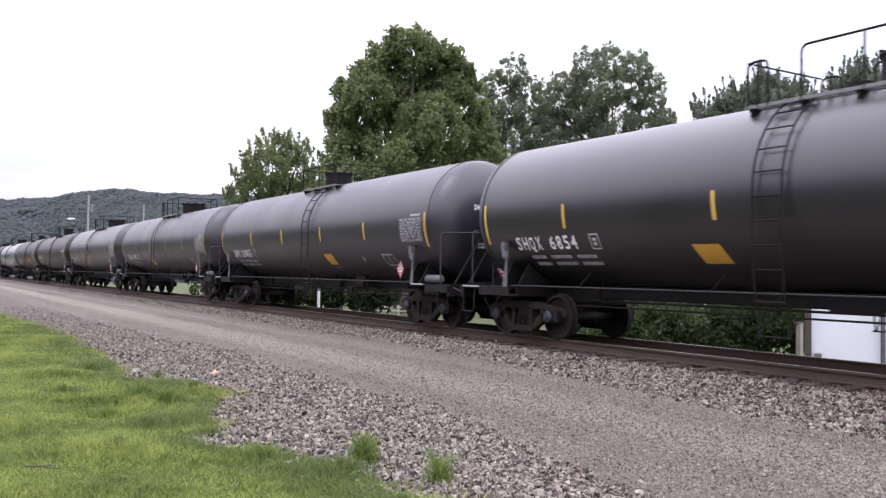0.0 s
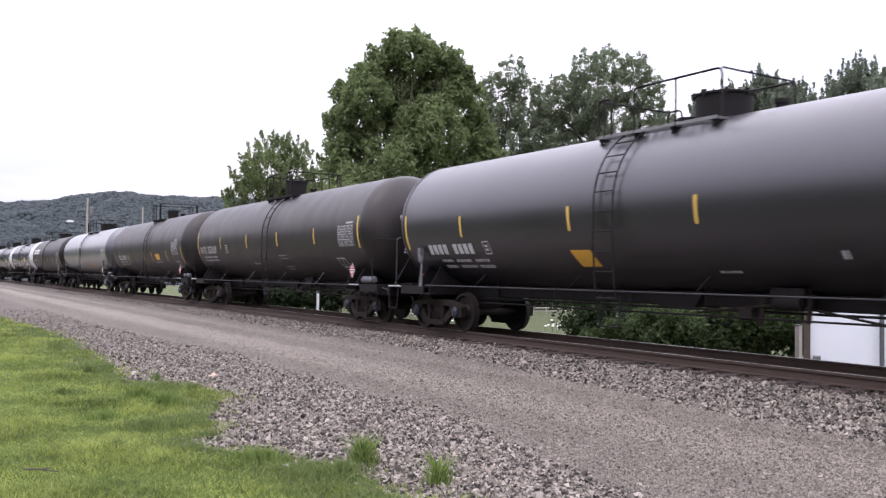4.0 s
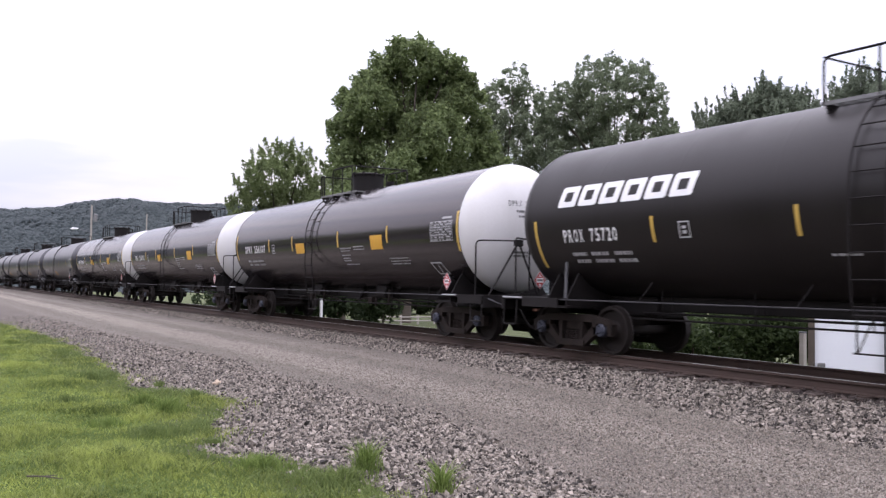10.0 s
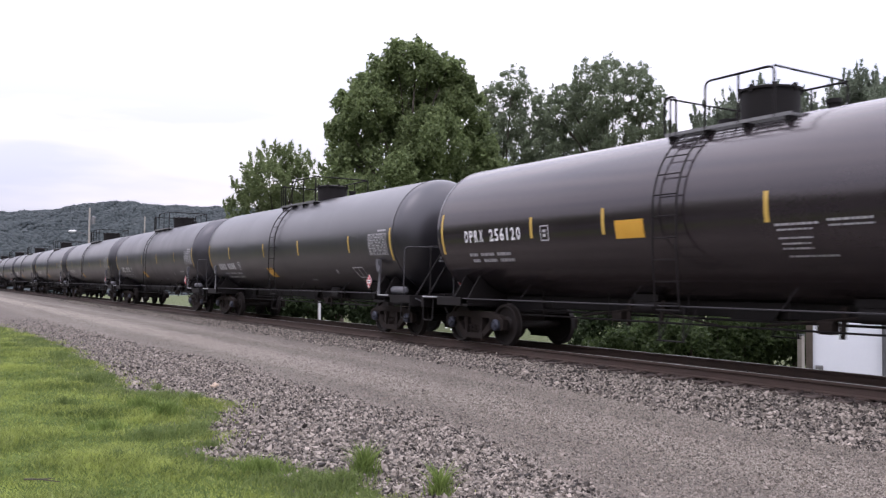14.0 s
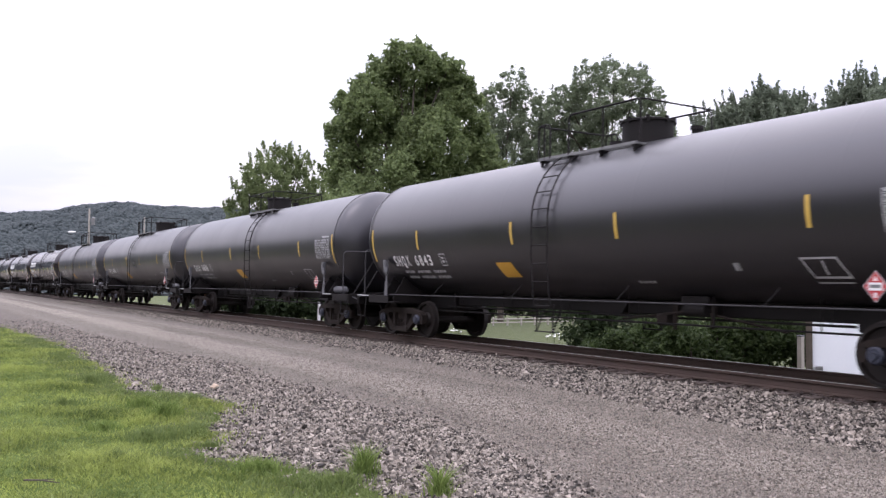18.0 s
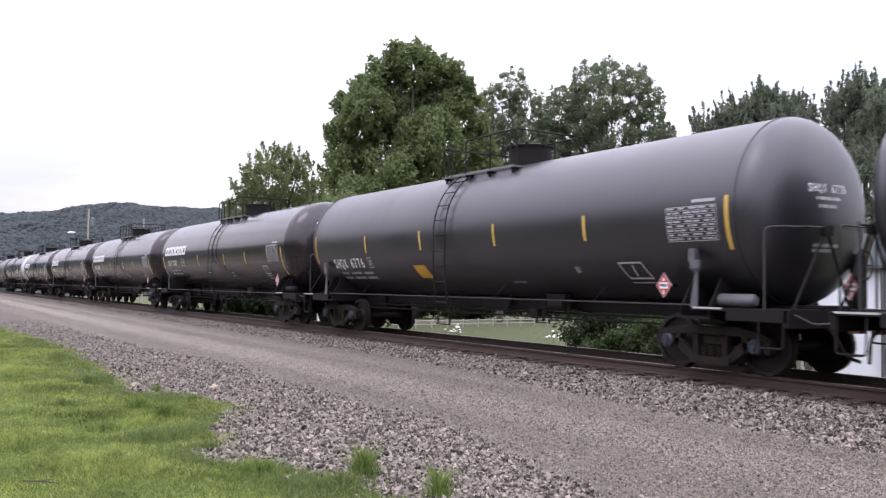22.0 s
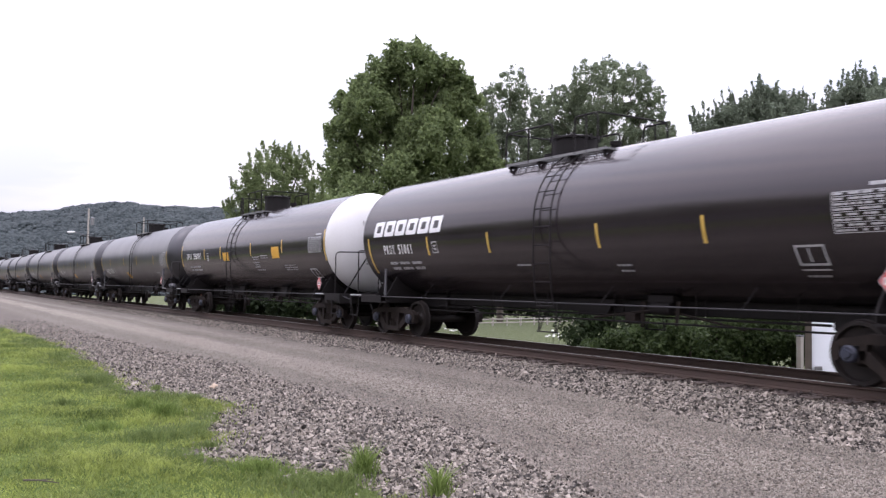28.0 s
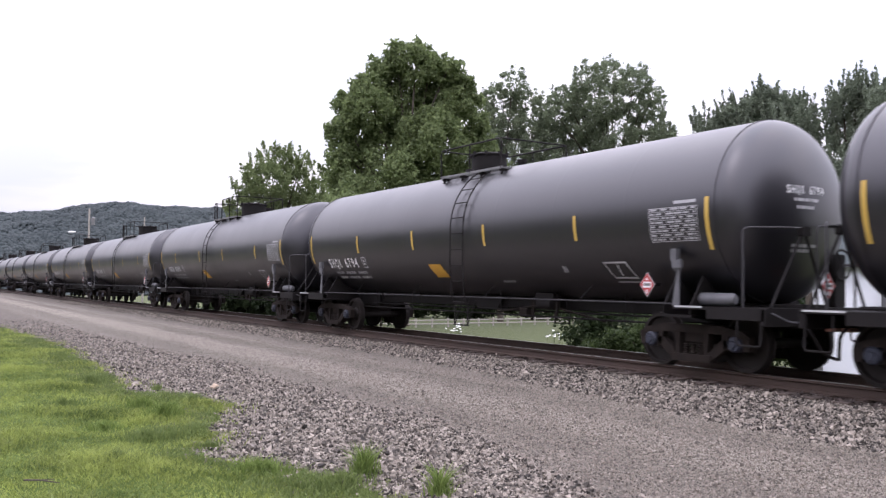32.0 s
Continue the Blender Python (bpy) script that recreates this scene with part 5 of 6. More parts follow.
tree("pine_tree", "dark green pine with bristling upright shoots", (-25.68, 33.23),
     [(0.07, 10.28, 0.45), (-0.47, 9.94, 0.56), (0.74, 9.92, 0.56), (1.41, 9.47, 0.56), (-1.46, 9.58, 0.45), (-2.01, 9.18, 0.45), (-0.96, 9.47, 0.85), (0.38, 9.4, 1.13), (1.57, 9.08, 0.79), (-2.46, 8.89, 0.62), (-1.21, 8.43, 1.13), (0.74, 8.09, 1.41), (-0.48, 6.7, 1.69), (1.21, 6.4, 1.41), (-2.21, 7.28, 1.13)],
     70000, 0.050, NEEDLE, 4, 0.30, long=2.4, shell=0.3, tufts=30, tall=2.2, small=0.10, shoots=(620, 0.65, 0.05, 0.5))
tree("pine_tree", "dark green pine with bristling upright shoots", (-21.56, 33.69),
     [(0.09, 10.02, 0.43), (-0.38, 9.58, 0.54), (0.58, 9.62, 0.54), (1.11, 9.7, 0.59), (-0.71, 9.12, 0.54), (0.26, 8.82, 0.91), (1.1, 8.64, 0.91), (1.93, 9.05, 1.07), (-0.18, 7.77, 1.21), (1.09, 7.23, 1.34), (2.12, 7.4, 1.34), (0.45, 5.84, 1.61)],
     54000, 0.050, NEEDLE, 5, 0.30, long=2.4, shell=0.3, tufts=22, tall=2.2, small=0.10, core=0.3, shoots=(520, 0.65, 0.05, 0.5))
tree("locust_tree", "small light green tree with sparse feathery branches", (-46.66, 17.96),
     [(-0.31, 8.67, 0.74), (0.49, 8.37, 0.87), (-1.23, 7.82, 0.81), (1.29, 8.24, 0.67), (-0.43, 7.21, 1.14), (0.99, 7.1, 1.14), (-1.68, 6.85, 0.74), (1.95, 6.81, 0.74), (-0.88, 5.91, 1.14), (0.7, 5.8, 1.34), (1.98, 5.35, 1.01), (-2.11, 5.39, 0.74), (-0.22, 4.65, 1.34)],
     30000, 0.062, LEAF_LIGHT, 6, 0.20, shell=0.25, long=1.6, tufts=26, tall=1.8, small=0.12, core=0.3, shoots=(300, 0.5, 0.10, 0.5))
tree("maple_tree", "dark green maple behind the fence", (-47.04, 22.17),
     [(-1.09, 6.18, 1.26), (0.6, 5.71, 1.4), (1.95, 5.24, 1.4), (-0.38, 4.17, 1.75), (1.31, 3.53, 1.75)],
     18000, 0.125, LEAF_MAPLE, 7, 0.30)

def hedge(label, centre, lobes, count, size, leaf, seed):
    x, y = centre
    h = tagged(new("hedge"), label, "hedge")
    h.location = (x, y, ground_height(x, y))
    d = Vector((x, y, 0)).normalized()
    full = [(d.y * a + d.x * b, -d.x * a + d.y * b, z, r) for a, b, z, r in lobes]
    for a, b, z, r in full:
        part("stem", Shape().rod([(a, b, -0.2), (a + 0.1, b, z * 0.6), (a, b + 0.1, z + r * 0.4)], [0.06, 0.04, 0.015], 5), BARK, h)
    leaf_cloud("foliage", full, count, size, leaf, h, seed, flat=0.9, shell=0.35)
    return h


FAR_ROW = [(-24 + 3.2 * i, 1.5 * (i % 3), 1.3 + 0.5 * (i % 4), 2.3 + 0.3 * (i % 2)) for i in range(16)]
hedge("tall hedge behind the field fence, coloured dark for shade", (-119.0, 60.0), FAR_ROW, 16000, 0.260, LEAF_SHADE, 21)
hedge("tall hedge behind the field fence, coloured dark for shade", (-106.0, 82.0), FAR_ROW, 16000, 0.260, LEAF_SHADE, 22)
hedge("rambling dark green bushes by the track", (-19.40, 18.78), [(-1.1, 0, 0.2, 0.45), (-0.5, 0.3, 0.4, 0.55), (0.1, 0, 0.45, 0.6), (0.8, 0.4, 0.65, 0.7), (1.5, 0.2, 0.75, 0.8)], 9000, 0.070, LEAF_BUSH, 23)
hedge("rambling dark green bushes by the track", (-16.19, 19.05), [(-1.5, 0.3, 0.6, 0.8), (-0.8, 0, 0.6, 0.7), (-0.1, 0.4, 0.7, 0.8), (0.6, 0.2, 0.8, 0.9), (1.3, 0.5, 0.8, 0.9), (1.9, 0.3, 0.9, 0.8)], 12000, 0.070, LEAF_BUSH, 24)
hedge("tall shrubs behind the bushes, coloured dark for shade", (-22.41, 24.23), [(-3.6, 0.3, 1.6, 1.3), (-2, 0, 1.4, 1.3), (-0.4, 0.4, 1.7, 1.4), (1.2, 0.2, 1.8, 1.4), (2.8, 0.5, 1.8, 1.5), (4, 0.3, 1.9, 1.5)], 16000, 0.100, LEAF_SHADE, 25)
hedge("undergrowth beneath the trees, coloured dark for its shade", (-39.5, 18.4), [(-4.2, 0.4, 1.0, 1.2), (-2.8, 0.0, 0.9, 1.2), (-1.4, 0.5, 1.2, 1.2), (0.0, 1.0, 1.3, 1.2), (1.4, 0.2, 1.1, 1.2), (2.3, 0.7, 1.0, 1.0)], 10000, 0.130, LEAF_SHADE, 26)


def build_hill():
    """A long wooded ridge behind the valley."""
    verts, faces = [], []
    az = np.linspace(radians(95), radians(215), 260)
    rad = np.linspace(330, 760, 40)
    crest = 520.0

    def rise(a, r):
        ridge = 47 + 5 * noise.noise((a * 3, 1.0, 0)) + 3.0 * math.sin(a * 6.0) + float(np.interp(math.degrees(a), (150, 162, 166.5, 168.7, 170.9, 173, 175.1, 180, 215), (1.0, 2.5, 2.0, 3.5, 0.0, -4.0, -5.5, -7.0, -9.0)))
        s = min(1.0, max(0.0, (r - 330) / (crest - 330)))
        z = ridge * (s * s * (3 - 2 * s)) if r < crest else ridge - (r - crest) * 0.03
        return z - 3 + 2.0 * noise.noise((a * 60, r * 0.06, 3.0))

    for a in az:
        for r in rad:
            verts.append((r * math.cos(a), r * math.sin(a), rise(a, r)))
    k = len(rad)
    faces = [(i * k + j, (i + 1) * k + j, (i + 1) * k + j + 1, i * k + j + 1) for i in range(len(az) - 1) for j in range(k - 1)]
    hill = new("wooded_hill", sheet("wooded_hill", verts, faces, HAZY_WOOD, True))
    tagged(hill, "long low wooded hill, its colour paled blue for haze", "hill", kind="structure")
    rng = np.random.default_rng(8)
    n = 30000
    a = rng.uniform(radians(140), radians(188), n)
    r = 335 + 215 * rng.random(n)
    c = np.array([(p * math.cos(q), p * math.sin(q), rise(q, p)) for q, p in zip(a, r)])
    size = rng.uniform(0.8, 1.6, n)
    unit = np.array([(0, 0, 1), (0.9, 0, 0.45), (0.28, 0.85, 0.45), (-0.72, 0.53, 0.45), (-0.72, -0.53, 0.45), (0.28, -0.85, 0.45), (0.72, 0.53, -0.45), (-0.28, 0.85, -0.45), (-0.9, 0, -0.45), (-0.28, -0.85, -0.45), (0.72, -0.53, -0.45)])
    tri = [(0, 1, 2), (0, 2, 3), (0, 3, 4), (0, 4, 5), (0, 5, 1), (1, 6, 2), (2, 7, 3), (3, 8, 4), (4, 9, 5), (5, 10, 1), (6, 7, 2), (7, 8, 3), (8, 9, 4), (9, 10, 5), (10, 6, 1)]
    v = c[:, None, :] + unit[None] * np.array([1, 1, 0.85]) * size[:, None, None] * rng.uniform(0.8, 1.2, (n, 11, 1))
    f = (np.arange(n)[:, None, None] * 11 + np.array(tri)[None]).reshape(-1, 3)
    woods = new("far_woods", sheet("far_woods", v.reshape(-1, 3), f, HAZY_WOOD, True))
    tagged(woods, "crowns of distant summer woods, coloured blue-grey for haze", "woods", kind="stuff")


def build_unseen_woods():
    """An unseen leafy screen behind the camera, added to darken reflections in the tanks."""
    rng = np.random.default_rng(15)
    n = 5200
    x = rng.uniform(-170, 110, n)
    y = -34 - 10 * rng.random(n) + 3 * np.sin(x * 0.08)
    top = 11 + 2.5 * np.sin(x * 0.21) + 1.8 * np.sin(x * 0.57 + 1)
    z = top * rng.random(n) ** 0.7
    count, per = n, 7
    c = np.repeat(np.stack([x, y, z], 1), per, 0) + rng.normal(scale=0.8, size=(count * per, 3))
    u = rng.normal(size=(count * per, 3))
    u /= np.linalg.norm(u, axis=1)[:, None]
    w = np.cross(u, rng.normal(size=(count * per, 3)))
    w /= np.linalg.norm(w, axis=1)[:, None]
    size = rng.uniform(0.5, 0.9, count * per)[:, None]
    v = np.stack([c - u * size, c - w * size * 0.6, c + u * size, c + w * size * 0.6], 1).reshape(-1, 3)
    wood = new("wood_edge", sheet("wood_edge", v, np.arange(len(v)).reshape(-1, 4), LEAF_MAPLE))
    tagged(wood, "unseen leafy screen added to darken reflections in the tank cars", "woods", kind="stuff")


build_unseen_woods()
# distance haze put into the leaf colour: paler and bluer than real crowns
HAZY_WOOD = leafy("haze_tinted_wood_crowns", (0.072, 0.091, 0.097), (0.108, 0.132, 0.133), 0.02, 0.25, 0.5)
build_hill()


# ---- fence, posts, shed, pole ----
def build_fence():
    fence = tagged(new("fence"), "low weathered wooden rail fence beside a mown field", "fence")
    a, b = Vector((-88.0, 44.5, 0)), Vector((-93.0, 84.0, 0))
    n = 17
    rng = random.Random(5)
    pts = []
    for i in range(n):
        p = a.lerp(b, i / (n - 1))
        z = float(ground_height(p.x, p.y))
        pts.append((p.x, p.y, z))
        part("post", Shape().box(p.x - 0.09, p.x + 0.09, p.y - 0.09, p.y + 0.09, z - 0.4, z + 1.05 + rng.uniform(-0.04, 0.04), 0.015), OLD_WOOD, fence, smooth=False)
    for (x0, y0, z0), (x1, y1, z1) in zip(pts, pts[1:]):
        for h in (0.85, 0.42):
            part("fence_rail", Shape().rod([(x0 + 0.1, y0, z0 + h), (x1 + 0.1, y1, z1 + h)], 0.075, 6), OLD_WOOD, fence)


build_fence()


def marker_post(x, y, height, width, label):
    z = ground_height(x, y)
    p = tagged(new("marker_post"), label, "post")
    p.location = (x, y, z)
    part("shaft", Shape().box(-width / 2, width / 2, -width / 2, width / 2, -0.3, height, width * 0.12), OLD_WOOD if width > 0.101 else WHITE, p, smooth=False)
    part("cap", Shape().box(-width * 0.6, width * 0.6, -width * 0.6, width * 0.6, height, height + 0.03, 0.01), GREY_STEEL, p, smooth=False)
    return p


marker_post(-34.7, 15.4, 0.95, 0.10, "white painted marker post beside the track")
gate_post = marker_post(-11.66, 16.3, 0.85, 0.105, "pale weathered square post in front of a shed")


def build_shed():
    """A low white shed whose wall faces the line."""
    s = tagged(new("shed"), "white metal shed with a grey corner post", "shed")
    c = Vector((-13.75, 19.7, 0))
    u = Vector((0.82, 0.5723, 0))
    s.matrix_basis = Matrix.Translation((c.x, c.y, ground_height(c.x, c.y))) @ Matrix.Rotation(math.atan2(u.y, u.x), 4, "Z")
    wall = Shape().box(0, 7.0, 0, 0.08, -0.3, 2.9)
    part("wall", wall, WHITE_WALL, s, smooth=False)
    part("end_wall", Shape().box(0, 0.08, 0.08, 3.5, -0.3, 2.9), WHITE_WALL, s, smooth=False)
    part("back_wall", Shape().box(0.08, 7.0, 3.42, 3.5, -0.3, 2.9), WHITE_WALL, s, smooth=False)
    part("far_wall", Shape().box(6.92, 7.0, 0.08, 3.42, -0.3, 2.9), WHITE_WALL, s, smooth=False)
    for i in range(12):
        part("wall_rib", Shape().prism([(0.3 + 0.57 * i, 0), (0.36 + 0.57 * i, 0), (0.36 + 0.57 * i, 0.01), (0.30 + 0.57 * i, 0.01)], -0.002, -0.001).box(0.3 + 0.57 * i, 0.32 + 0.57 * i, -0.008, 0.0, -0.2, 2.88), WHITE_WALL, s, smooth=False)
    part("roof", Shape().prism([(-0.2, 2.9), (7.2, 2.9), (7.2, 2.98), (-0.2, 2.98)], -0.25, 3.7), GREY_STEEL, s, smooth=False)
    part("corner_post", Shape().box(-0.16, 0.0, -0.10, 0.10, -0.3, 2.9, 0.01), BARK, s, smooth=False)
    part("pipe_post", Shape().lathe([(-0.3, 0.055), (2.9, 0.055)], "z", (1.62, -0.12, 0), 12), GREY_STEEL, s)
    part("meter_box", Shape().box(0.06, 0.24, -0.12, -0.002, 0.12, 0.40, 0.02), GRATING, s, smooth=False)


build_shed()


def build_pole(x, y, height, lamp):
    z = ground_height(x, y)
    p = tagged(new("utility_pole"), "grey wooden utility pole with a transformer" if lamp else "bare grey wooden utility pole", "pole")
    p.location = (x, y, z)
    part("shaft", Shape().rod([(0, 0, -0.5), (0, 0, height)], [0.17, 0.11], 10), OLD_WOOD, p)
    if lamp:
        part("transformer", Shape().lathe([(0, 0), (0, 0.24), (0.9, 0.24), (0.98, 0.1), (0.98, 0)], "z", (0.16, 0.45, height - 2.1), 16), GRATING, p, "pale grey transformer can")
        d = Vector((x, y, 0)).normalized()
        r = Vector((d.y, -d.x, 0))
        a = -r * 2.3
        part("lamp_arm", Shape().rod(round_path([(0, 0, height - 3.6), tuple(a * 0.55 + Vector((0, 0, height - 3.15))), tuple(a + Vector((0, 0, height - 3.1)))], 0.5), 0.04, 6), GREY_STEEL, p)
        part("lamp_head", Shape().rod([tuple(a * k + Vector((0, 0, height - 3.1 + 0.08 * (1 - k)))) for k in (0.66, 0.75, 0.95, 1.08)], [0.06, 0.13, 0.15, 0.05], 10), WHITE, p, "white street lamp head")
    return p


build_pole(-118.3, 20.3, 10.7 + 1.0, True)
build_pole(-146.2, 33.6, 13.2 + 1.2, False)


# ---- loose ground: ballast, gravel, grass ----
def stones(name, label, count, place, size, material, seed):
    """Many broken stones; place(rng, n) gives x, y and the height of their beds."""
    rng = np.random.default_rng(seed)
    x, y = place(rng, count)
    z = ground_height(x, y)
    base = np.array([(1, 0, 0), (-1, 0, 0), (0, 1, 0), (0, -1, 0), (0, 0, 1), (0, 0, -1)], dtype=float)
    tri = np.array([(0, 2, 4), (2, 1, 4), (1, 3, 4), (3, 0, 4), (2, 0, 5), (1, 2, 5), (3, 1, 5), (0, 3, 5)])
    v = base[None] * rng.uniform(0.7, 1.3, (count, 6, 1)) + rng.normal(scale=0.28, size=(count, 6, 3))
    q = np.linalg.qr(rng.normal(size=(count, 3, 3)))[0]
    s = rng.lognormal(math.log(size), 0.32, count)
    v = np.einsum("nij,nkj->nki", q, v * rng.uniform(0.55, 1.0, (count, 1, 3))) * s[:, None, None]
    v[:, :, 0] += x[:, None]
    v[:, :, 1] += y[:, None]
    v[:, :, 2] += (z + s * rng.uniform(-0.1, 0.45, count))[:, None]
    f = (np.arange(count)[:, None, None] * 6 + tri[None]).reshape(-1, 3)
    ob = new(name, sheet(name, v.reshape(-1, 3), f, material))
    return tagged(ob, label, "gravel", kind="stuff")


def band(low, high, x0, x1, power=1.6, ragged=0.15):
    """Stones between two lines that run along the track, thinning out past both."""
    def place(rng, n):
        x = x0 - np.minimum(rng.exponential((x0 - x1) / 3.2, n), x0 - x1 + rng.uniform(0, 12, n)) if power > 1 else x0 - (x0 - x1) * rng.random(n)
        a, b = low(x), high(x)
        return x, a + (b - a) * rng.random(n) + rng.normal(0, ragged, n)
    return place


def along(table):
    return lambda x: lerp_table(x, table)


def level(y):
    return lambda x: y + 0 * x


stones("coarse_gravel", "coarse grey broken limestone beside the lawn", 66000, band(lambda x: grass_edge(x) + 0.05, along(LANE_NEAR), -3.2, -30, 1.5, 0.12), 0.0185, STONE, 1)
stones("lane_gravel", "fine grey gravel trodden into the lane", 76000, band(along(LANE_NEAR), along(LANE_FAR), -2.6, -24, 1.3, 0.25), 0.0105, LANE_STONE, 2)
stones("ballast_shoulder", "coarse grey ballast along the track", 56000, band(along(LANE_FAR), level(11.1), -3.5, -60, 1.5, 0.09), 0.022, STONE, 3)
stones("track_ballast", "brown oil-stained ballast between the rails", 14000, band(level(11.0), level(13.5), -4.0, -40, 1.4, 0.05), 0.035, DARK_STONE, 4)


def rock(x, y, s, seed, material, label):
    bm = bmesh.new()
    bmesh.ops.create_icosphere(bm, subdivisions=2, radius=1)
    for v in bm.verts:
        v.co *= 0.8 + 0.5 * noise.noise(v.co * 1.3 + Vector((seed, 0, 0)))
        v.co = Vector((v.co.x * s, v.co.y * s * 0.7, v.co.z * s * 0.55))
    me = bpy.data.meshes.new("rock")
    bm.to_mesh(me)
    bm.free()
    me.materials.append(material)
    ob = new("rock", me)
    ob.location = (x, y, ground_height(x, y) + s * 0.25)
    return tagged(ob, label, "rock")


rock(-13.85, 4.35, 0.11, 1, PALE_ROCK, "pale tan rock lying on the gravel")
rock(-12.9, 9.9, 0.08, 2, STONE, "light grey stone on the ballast shoulder")
rock(-14.7, 3.3, 0.09, 3, STONE, "light grey stone near the lawn edge")
rock(-7.05, 3.05, 0.06, 4, PALE_ROCK, "small pale stone at the lawn edge")
rock(-16.5, 4.15, 0.08, 5, STONE, "light grey stone on the coarse gravel")
rock(-11.5, 9.5, 0.07, 6, STONE, "light grey stone at the foot of the ballast")


def build_twig():
    t = tagged(new("twig"), "short dry grey-brown twig lying in the lawn", "twig")
    t.location = (-7.6, 1.0, float(ground_height(-7.6, 1.0)) + 0.06)
    part("stem", Shape().rod([(-0.16, -0.10, 0.0), (0.0, 0.0, 0.02), (0.14, 0.12, 0.015)], [0.008, 0.007, 0.004], 6), BARK, t)
    part("side_shoot", Shape().rod([(0.0, 0.0, 0.02), (0.05, 0.09, 0.03)], [0.005, 0.003], 5), BARK, t)


build_twig()


def blades(name, label, count, place, height, material, seed, spread=0.5, category="grass"):
    rng = np.random.default_rng(seed)
    x, y, k = place(rng, count)
    z = ground_height(x, y)
    h = height * rng.uniform(0.5, 1.3, count) * k
    a = rng.uniform(0, 2 * math.pi, count)
    w = 0.004 + 0.0035 * rng.random(count)
    lean = rng.normal(scale=spread, size=(count, 2)) * h[:, None]
    p = np.stack([x, y, z - 0.01], 1)
    side = np.stack([np.cos(a), np.sin(a), 0 * a], 1) * w[:, None]
    mid = p + np.stack([lean[:, 0] * 0.35, lean[:, 1] * 0.35, h * 0.6], 1)
    tip = p + np.stack([lean[:, 0], lean[:, 1], h * 0.95], 1)
    v = np.stack([p - side, p + side, mid + side * 0.8, tip, mid - side * 0.8], 1).reshape(-1, 3)
    i = np.arange(count)[:, None] * 5
    f = np.concatenate([i + np.array([[0, 1, 2]]), i + np.array([[0, 2, 4]]), i + np.array([[4, 2, 3]])])
    ob = new(name, sheet(name, v, f, material))
    return tagged(ob, label, category, kind="stuff")


def lawn(rng, n):
    x = -4.5 - 32 * rng.random(n) ** 1.7
    y = grass_edge(x) - 4.2 * rng.random(n) ** 1.15 + 0.10
    y = np.where(rng.random(n) < 0.05, grass_edge(x) + rng.exponential(0.14, n), y)
    k = 0.65 + 1.3 * np.maximum(0.0, np.sin(x * 1.9 + 2 * np.sin(y * 1.1)) * np.sin(y * 2.3 + np.sin(x * 1.3))) + 0.5 * np.maximum(0.0, np.sin(x * 5.3 + y * 3.1) * np.sin(y * 6.7 - x * 2.2))
    return x, y, k


def fringe(rng, n):
    """The longer, darker grass along the lawn's edge."""
    x = -5.5 - 27 * rng.random(n) ** 1.4
    return x, grass_edge(x) + 0.06 - rng.exponential(0.28, n), 0.6 + 0.9 * np.maximum(0.0, np.sin(x * 3.1) * np.sin(x * 1.17 + 0.7)) + 0.3 * rng.random(n)


def lawn_by_the_eye(rng, n):
    x = rng.uniform(-4.6, 5.0, n)
    return x, grass_edge(x) - 4.2 * rng.random(n), 0.7 + 0.5 * rng.random(n)


blades("lawn_grass", "bright green uneven lawn grass beside the gravel", 190000, lawn, 0.052, GRASS, 11, 0.7)
blades("edge_grass", "longer dark green grass along the lawn edge", 19000, fringe, 0.08, DARK_TUFT, 13, 0.6)
blades("near_lawn", "mown green lawn grass where the camera stands", 24000, lawn_by_the_eye, 0.05, GRASS, 12, 0.7)


def clump(x, y, r):
    def place(rng, n):
        d, a = np.abs(rng.normal(scale=r * 0.5, size=n)), rng.uniform(0, 2 * math.pi, n)
        return x + d * np.cos(a), y + d * np.sin(a), np.clip(1.2 - d / r * 0.6, 0.3, 1.2)
    return place


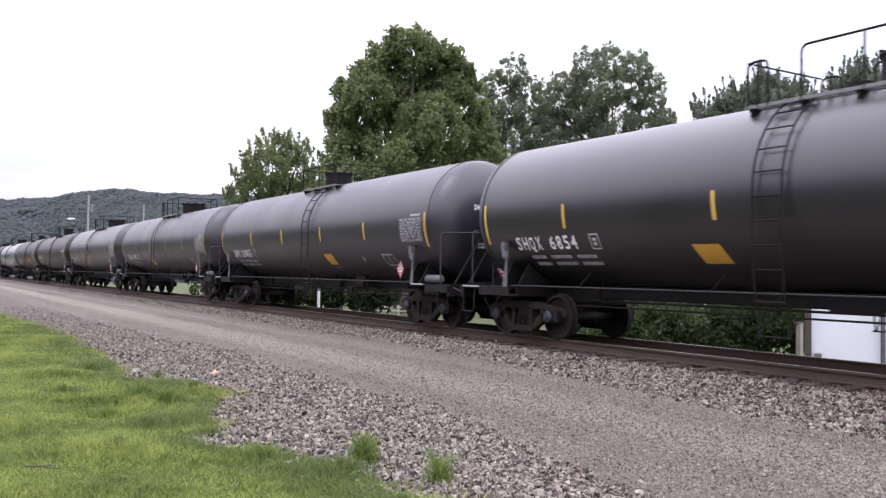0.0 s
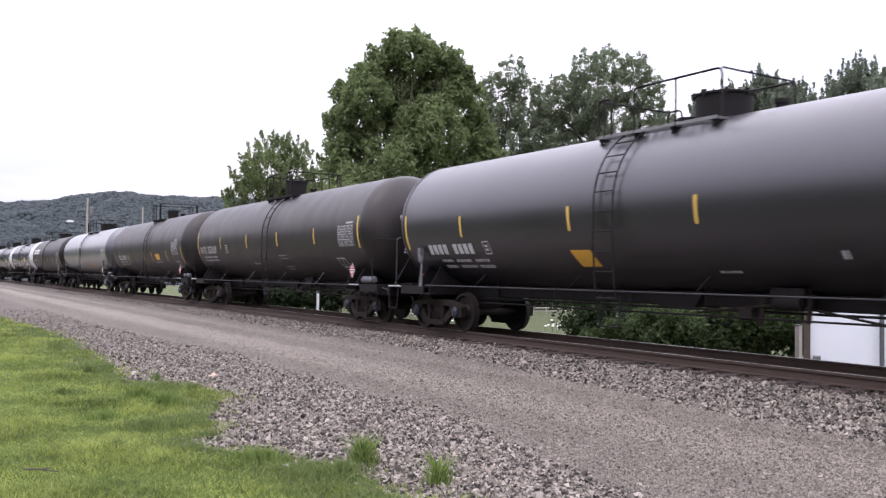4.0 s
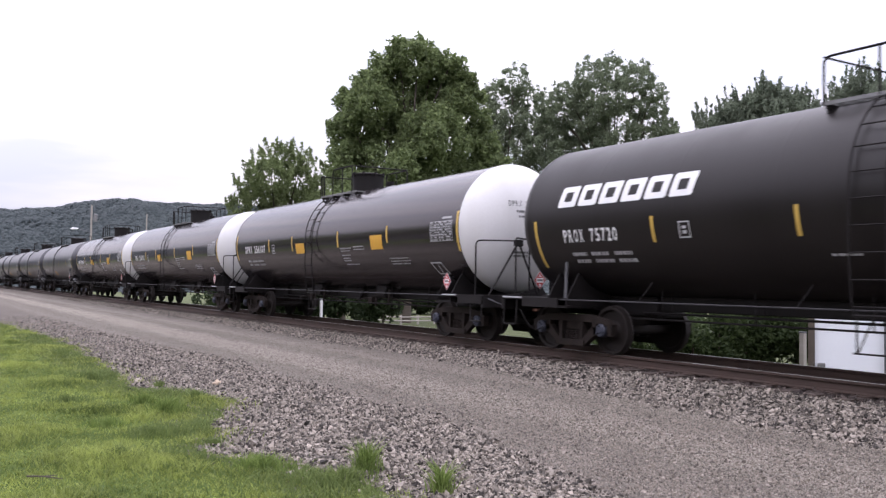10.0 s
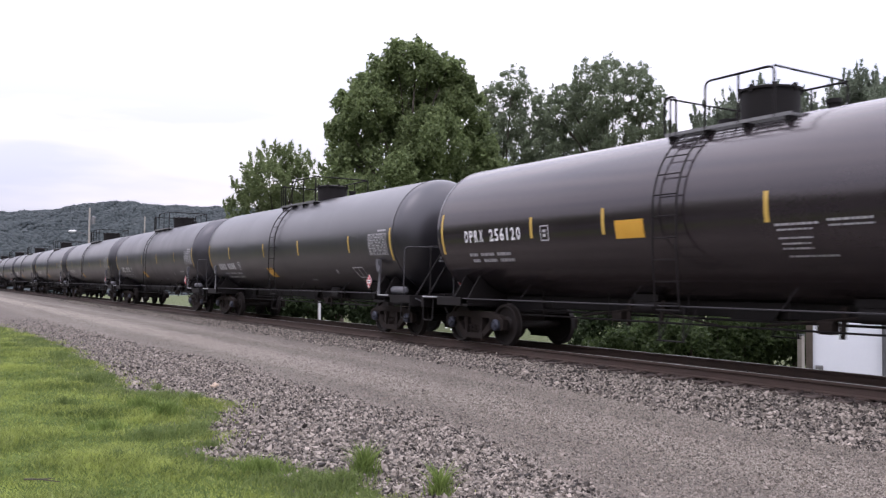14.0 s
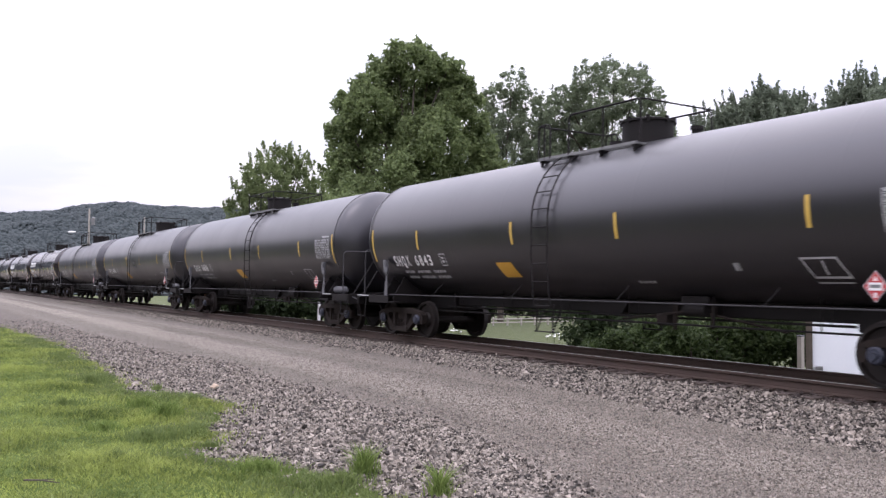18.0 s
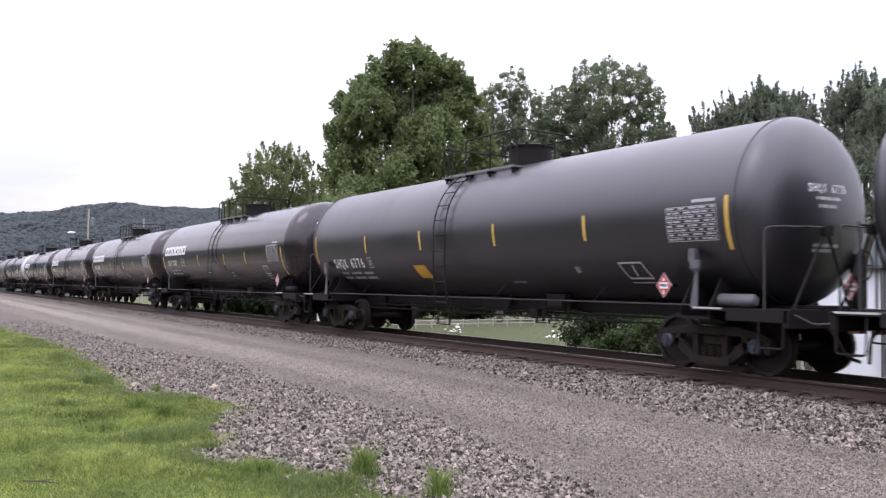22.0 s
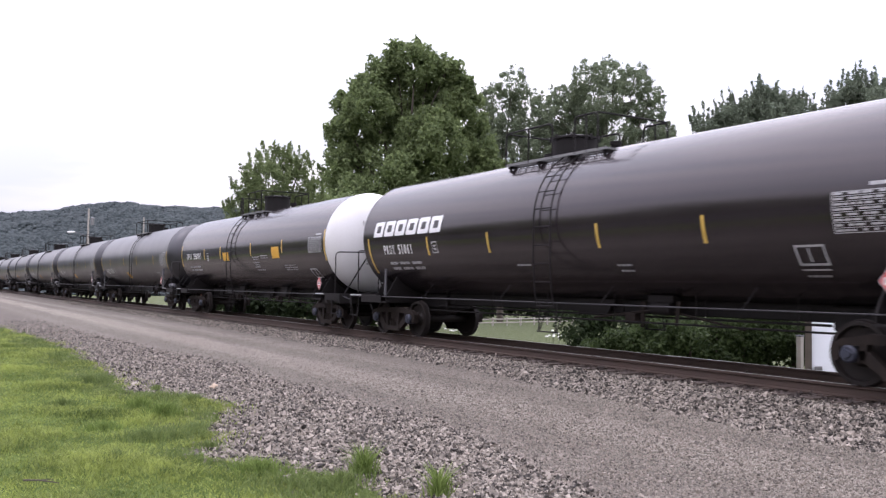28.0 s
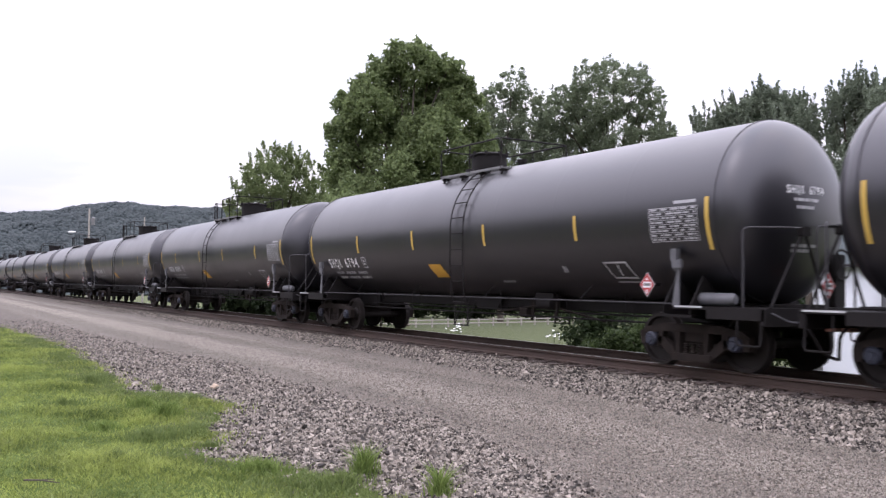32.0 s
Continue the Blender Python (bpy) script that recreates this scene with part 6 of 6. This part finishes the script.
for i, (x, y, r, h, n, leaf) in enumerate((
        (-6.85, 3.5, 0.15, 0.25, 260, TUFT), (-5.95, 3.72, 0.12, 0.22, 190, TUFT), (-11.0, 2.85, 0.34, 0.19, 620, TUFT), (-11.9, 2.75, 0.25, 0.17, 260, TUFT), (-12.05, 3.5, 0.24, 0.13, 420, DARK_TUFT),
        (-8.75, 2.72, 0.26, 0.08, 260, DARK_TUFT), (-6.55, 3.15, 0.38, 0.13, 560, DARK_TUFT), (-7.4, 2.75, 0.40, 0.12, 620, TUFT), (-8.5, 1.75, 0.30, 0.10, 420, DARK_TUFT), (-13.9, 3.45, 0.20, 0.09, 160, DARK_TUFT),
        (-15.2, 2.7, 0.50, 0.14, 620, DARK_TUFT), (-9.6, 2.3, 0.45, 0.10, 520, DARK_TUFT), (-20.5, 3.0, 0.60, 0.13, 520, DARK_TUFT), (-10.4, 2.0, 0.35, 0.11, 320, TUFT), (-12.6, 1.9, 0.45, 0.11, 420, DARK_TUFT))):
    blades("weed_tuft", "tuft of tall bright green weeds growing in gravel" if leaf is TUFT and h > 0.2 else "patch of taller darker weeds in the lawn" if leaf is DARK_TUFT else "tuft of longer bright green grass", n, clump(x, y, r), h, leaf, 30 + i, 0.45, "weeds")


def build_flowers():
    rng = random.Random(12)
    for cx, cy, n in ((-70.5, 45.8, 14), (-58.0, 48.0, 14)):
        f = tagged(new("flower_clump"), "clump of small white flowers in the field", "flowers")
        z = float(ground_height(cx, cy))
        f.location = (cx, cy, z)
        st = Shape()
        heads = []
        for i in range(n):
            x, y, h = rng.uniform(-1.2, 1.2), rng.uniform(-0.8, 0.8), rng.uniform(0.3, 1.1)
            st.rod([(x, y, -0.1), (x + 0.03, y, h)], 0.008, 5)
            heads.append((x + 0.03, y, h))
        part("stems", st, LEAF_BUSH, f)
        for x, y, h in heads:
            part("blossom", Shape().lathe([(0, 0.0), (0.02, 0.12), (0.09, 0.11), (0.12, 0.0)], "z", (x, y, h), 7), PETAL, f)


build_flowers()


# ---- what moves ----
def motions():
    """The whole train rolls by at an even speed, its wheels turning with it."""
    first = {}
    turn = SPEED / 0.457
    for car, kind, mark, centre, place in CARS:
        walk(car, [(0.0, pose(centre, TRACK_Y, RAIL_Z)), (16.0, pose(centre + SPEED * 16, TRACK_Y, RAIL_Z)), (32.0, pose(centre + SPEED * 32, TRACK_Y, RAIL_Z))])
        for truck in car.children:
            if not truck.name.startswith("truck"):
                continue
            for o in truck.children:
                if not o.name.startswith(("wheelset", "bearing_cap")):
                    continue
                x, y, z = o.location
                key = round(x, 3)
                if key not in first:
                    walk(o, [(i / 30, Matrix.Translation((x, y, z)) @ Matrix.Rotation(turn * i / 30, 4, "Y")) for i in range(961)])
                    first[key] = o
                else:
                    o.rotation_mode = "QUATERNION"
                    keys = o.animation_data_create()
                    keys.action = first[key].animation_data.action
                    keys.action_slot = first[key].animation_data.action_slot


motions()
